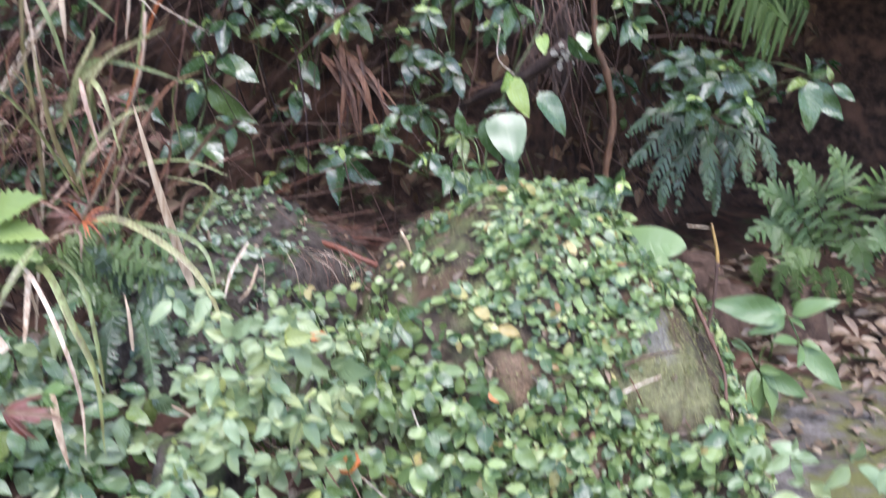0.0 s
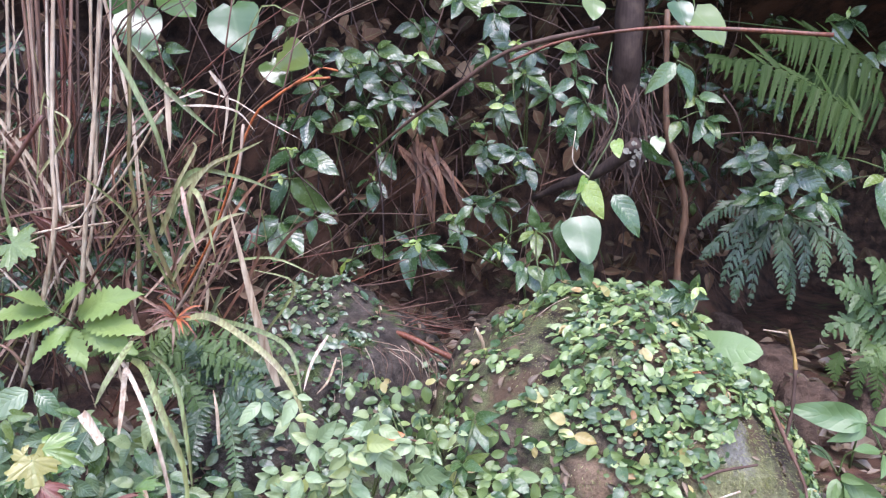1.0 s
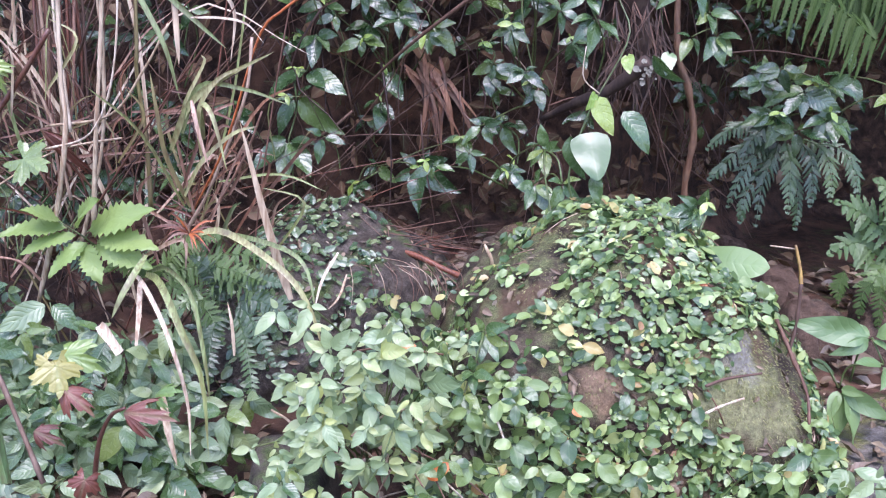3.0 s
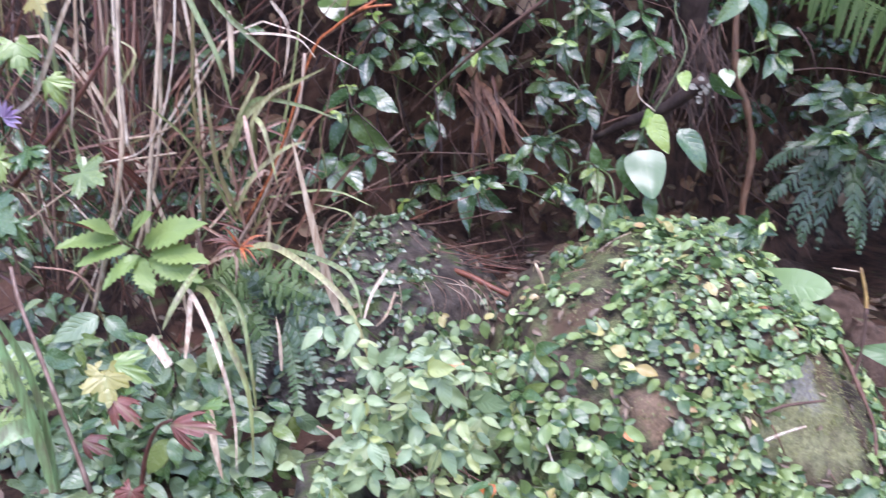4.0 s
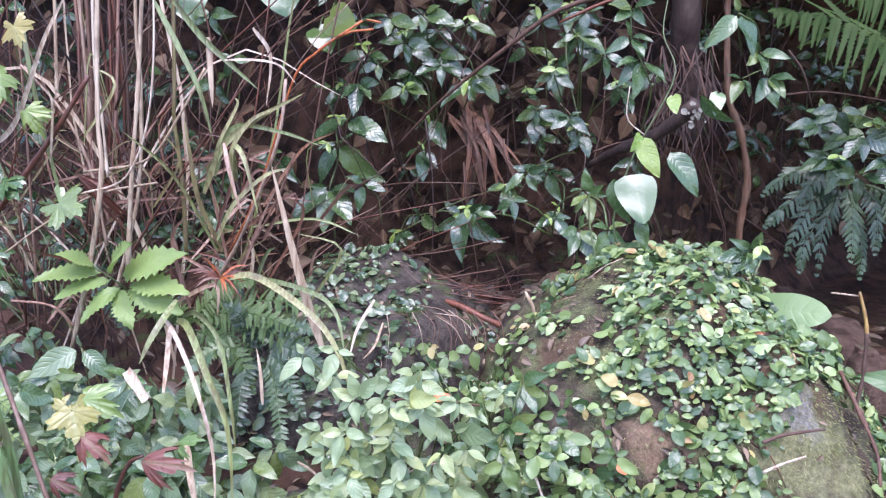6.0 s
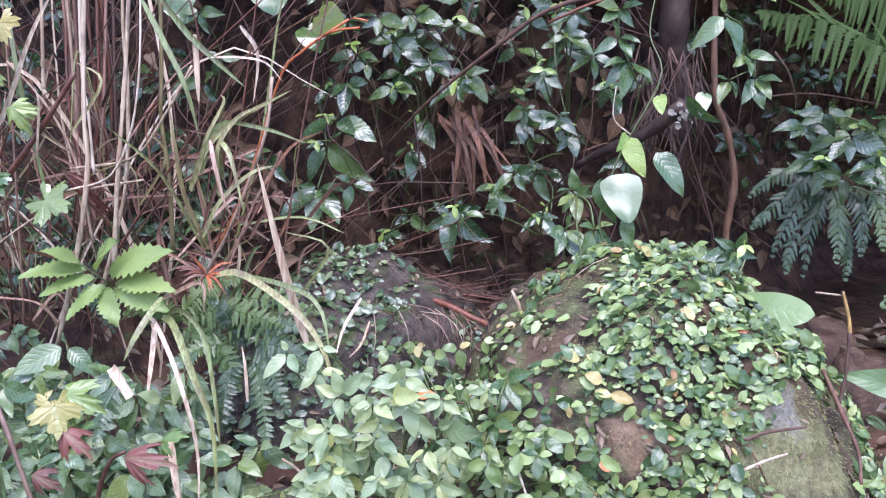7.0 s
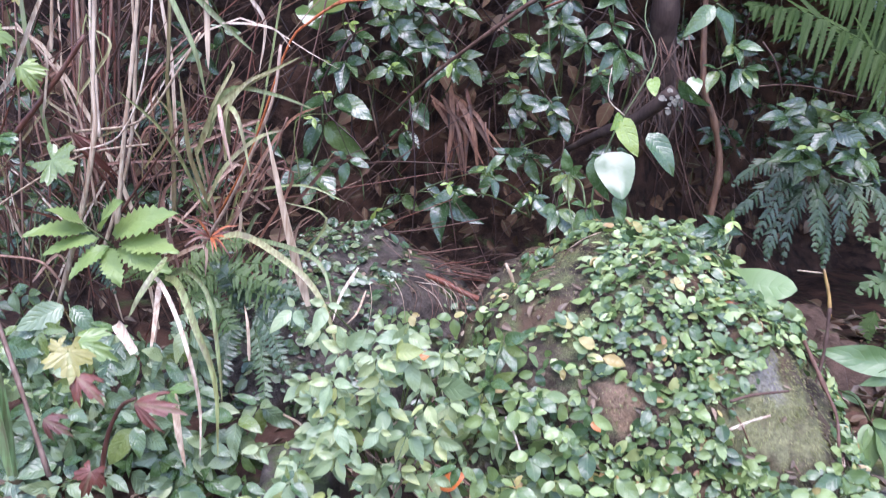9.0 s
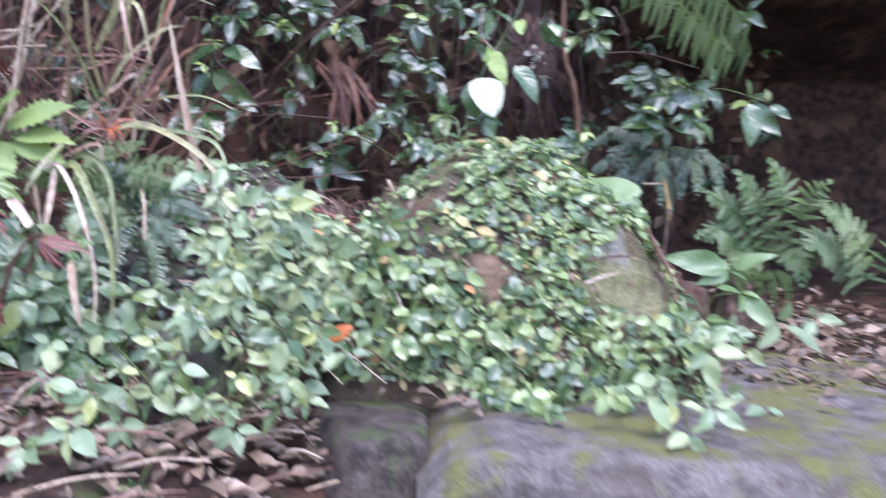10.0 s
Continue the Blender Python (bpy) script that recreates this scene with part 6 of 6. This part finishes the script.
for k in range(420):
    x, y = rng.uniform(-1.1, 0.02), rng.uniform(0.84, 1.42)
    p = Vector((x, y, on_ground(x, y) + rng.uniform(0.008, 0.035)))
    a = rng.uniform(0, 6.28)
    ln = rng.uniform(0.02, 0.06)
    bits.append(moved(rng.choice(D_LIT), leaf_pose(p, p + Vector((math.cos(a) * ln, math.sin(a) * ln, rng.uniform(-0.1, 0.4) * ln)), (rng.uniform(-0.5, 0.5), rng.uniform(-0.8, 0.1), 1))))
for k in range(240):
    x, y = rng.uniform(0.05, 1.7), rng.uniform(1.3, 2.2)
    if x < 0.75 and y > 1.5:
        continue
    p = Vector((x, y + 0.03 * x, 0.515 + rng.uniform(0.0, 0.012)))
    a = rng.uniform(0, 6.28)
    ln = rng.uniform(0.015, 0.05)
    bits.append(moved(rng.choice(D_LIT), leaf_pose(p, p + Vector((math.cos(a) * ln, math.sin(a) * ln, 0.1 * ln)), (rng.uniform(-0.3, 0.3), rng.uniform(-0.5, 0.1), 1))))
for k in range(110):
    x, y = rng.uniform(-0.26, 0.12), rng.uniform(1.18, 1.46)
    p = Vector((x, y, (0.515 if x > 0.0 else on_ground(x, y) + 0.03) + rng.uniform(0.0, 0.02)))
    a, ln = rng.uniform(0, 6.28), rng.uniform(0.015, 0.045)
    bits.append(moved(rng.choice(D_LIT), leaf_pose(p, p + Vector((math.cos(a) * ln, math.sin(a) * ln, rng.uniform(-0.05, 0.15) * ln)), (rng.uniform(-0.4, 0.4), rng.uniform(-0.8, 0.0), 1))))
for k in range(260):
    x, y = rng.uniform(-0.62, 0.0), rng.uniform(2.15, 2.95)
    p = Vector((x, y, on_ground(x, y) + rng.uniform(0.01, 0.04)))
    a, ln = rng.uniform(0, 6.28), rng.uniform(0.03, 0.08)
    bits.append(moved(rng.choice(D_LIT), leaf_pose(p, p + Vector((math.cos(a) * ln, math.sin(a) * ln, rng.uniform(-0.1, 0.5) * ln)), (rng.uniform(-0.5, 0.5), rng.uniform(-1.0, 0.0), 1))))
joined("leaf_litter", None, bits, M_LITTER, "stuff", "brown fallen leaf litter on dark soil", "leaf litter")
bits = []
for k in range(210):
    x = rng.uniform(-1.7, 1.1)
    foot = profile(x)[8][0]
    y = foot + rng.uniform(-0.45, 0.05)
    z0 = rng.uniform(1.1, 2.2)
    z1 = max(z0 - rng.uniform(0.2, 0.9), 0.7)
    dx = rng.gauss(0, 0.2)
    v, f = tube_data([(x, y, z0), (x + dx * 0.3 + rng.gauss(0, 0.035), y - 0.02, 0.7 * z0 + 0.3 * z1), (x + dx + rng.gauss(0, 0.04), y - 0.03, 0.35 * z0 + 0.65 * z1), (x + dx * 1.5, y + rng.uniform(-0.1, 0.1), z1)], rng.uniform(0.0012, 0.0045), 0.001, 4, 7)
    bits.append((v, f, None))
joined("hanging_root", None, bits, M_ROOT, "stuff", "tangle of thin brown roots hanging down the bank", "roots")
tangle = thing("dry_stalks", (-1.2, 2.3, 0.6), "tangle of thin dry red-brown stalks behind the reeds", "stalks")
for k in range(430):
    x, y = rng.uniform(-1.8, -0.5), rng.uniform(1.75, 3.0)
    if x > -0.85 and y < 2.7 or x > -0.95 and y < 1.9:
        continue
    z0 = rng.uniform(0.5, 1.5)
    ln = rng.uniform(0.15, 0.75)
    w = rng.gauss(0, 0.8)
    pts = [(x, y, z0), (x + w * ln * 0.5 + rng.gauss(0, 0.04), y - 0.03, z0 + ln * 0.5), (x + w * ln + rng.gauss(0, 0.04), y + rng.gauss(0, 0.06), z0 + ln * rng.uniform(0.75, 1))]
    tube("stalk", pts, rng.uniform(0.0014, 0.0035), 0.001, rng.choice((M_BARK, M_REDSTEM, M_DARKBARK, M_BARK, M_CANE)), tangle, 4, 7)
bits = []
for k in range(1100):
    x = rng.uniform(-1.6, 2.0)
    foot = profile(x)[8][0]
    z = rng.uniform(0.75, 2.1)
    p = Vector((x, foot - 0.06 - rng.uniform(0, 0.22), z))
    ln = rng.uniform(0.03, 0.1)
    w = Vector((rng.uniform(-0.7, 0.7), rng.uniform(-0.6, 0.1), rng.uniform(-1, 0.2))).normalized() * ln
    bits.append(moved(rng.choice(D_LIT), leaf_pose(p, p + w, (rng.uniform(-0.6, 0.6), -1, rng.uniform(0, 0.8)))))
joined("bank_litter", None, bits, M_BANKLIT, "stuff", "dead brown leaves caught on the steep bank", "leaf litter")
pile = thing("twig_pile", (-0.359, 2.300, 0.849), "jumble of thin red-brown twigs in the dark hollow", "twigs")
for k in range(60):
    c = Vector((-0.334, 2.350, 0.849)) + Vector((rng.gauss(0, 0.13), rng.uniform(-0.1, 0.2), rng.uniform(-0.06, 0.03)))
    a, ln = rng.gauss(0, 0.5), rng.uniform(0.05, 0.2)
    d = Vector((math.cos(a) * ln, rng.uniform(-0.05, 0.05), math.sin(a) * ln * 0.5))
    tube("twig", [c - d, c + Vector((0, 0, rng.uniform(-0.01, 0.015))), c + d], rng.uniform(0.001, 0.003), 0.001, rng.choice((M_REDSTEM, M_BARK, M_DARKBARK, M_BARK)), pile, 4, 6, 0.3)
for k in range(34):
    p, nr = rng.choice(sample_surface(rock_mesh, 40, rng, lambda p, nr: 1.0 if nr.y < 0.2 and p.z > 0.55 else 0.0))
    w = Vector((rng.uniform(-0.6, 0.6), 0, -1))
    w = (w - nr * w.dot(nr)).normalized() * rng.uniform(0.03, 0.12)
    stick("twig", "thin dry stalk hanging over the boulder", [p + nr * 0.006, p + w * 0.5 + nr * 0.014, p + w + nr * 0.008], 0.0013, 0.0009, rng.choice((M_STRAW, M_CANE, M_REDSTEM, M_BARK)), "twig", 0.3, 4, 6)
tuft = thing("dry_tuft", (-0.714, 1.600, 1.024), "reddish brown spiky withered grass tuft", "dry tuft")
for k in range(26):
    c = Vector((-0.716, 1.600, 1.024))
    a, ln = rng.uniform(0, 6.28), rng.uniform(0.03, 0.09)
    e = c + Vector((math.cos(a) * ln, rng.uniform(-0.05, 0.02), math.sin(a) * ln * 0.6))
    blade("strip", [c, (c + e) / 2 + Vector((0, 0, 0.01)), e], rng.uniform(0.002, 0.006), rng.choice((M_REDSTEM, M_REDSTEM, M_CANE, M_TWIG)), tuft, 6)
straw = thing("straw", (-0.45, 1.1, 0.45), "scattered broken straw and twigs on the roadside soil", "straw")
for k in range(70):
    x, y = rng.uniform(-1.0, 0.1), rng.uniform(0.86, 1.45)
    p = Vector((x, y, on_ground(x, y) + 0.02))
    a, ln = rng.gauss(0.6, 0.9), rng.uniform(0.05, 0.22)
    e = p + Vector((math.cos(a) * ln, math.sin(a) * ln * 0.6, rng.uniform(0.0, 0.05)))
    tube("stalk", [p, (p + e) / 2 + Vector((0, 0, 0.01)), e], rng.uniform(0.0015, 0.005), 0.0015, rng.choice((M_STRAW, M_CANE, M_BARK, M_STRAW)), straw, 5, 6, 0.3)
shag = thing("shaggy_bark", (0.361, 2.750, 1.394), "shaggy dark bark and dead strips hanging below the trunk", "bark")
for k in range(90):
    a = Vector((0.350, 2.720, 1.587)) + Vector((rng.uniform(-0.1, 0.09), rng.uniform(-0.06, 0.05), rng.uniform(-0.2, 0.02)))
    e = a + Vector((rng.gauss(0, 0.05), rng.uniform(-0.06, 0.02), -rng.uniform(0.06, 0.26)))
    blade("strip", [a, (a + e) / 2 + Vector((rng.gauss(0, 0.015), -0.015, 0)), e], rng.uniform(0.0015, 0.006), rng.choice((M_BARK, M_DARKBARK, M_DARKBARK)), shag, 7)
wild = [thing("wild_shrub", (x, 3.0, 0.9), "dark green leafy wild growth on the shaded bank", "shrub", "wild growth on the bank") for x in (-1.2, -0.5, 0.2, 0.9, 1.6)]
for k in range(210):
    x = rng.uniform(-1.6, 2.2)
    foot = profile(x)[8][0]
    c = Vector((x, foot - rng.uniform(0.1, 0.5), rng.uniform(1.05, 2.15)))
    if noise.noise(c * 2.2) < -0.02:
        continue
    plant = min(wild, key=lambda o: abs(o.location.x - x))
    sprig(plant, c, fan(c, rng, rng.randint(2, 5), rng.uniform(0.05, 0.1)), rng, L_SHRUB, c + Vector((rng.gauss(0, 0.05), 0.1, -rng.uniform(0.1, 0.3))), r=0.0018)
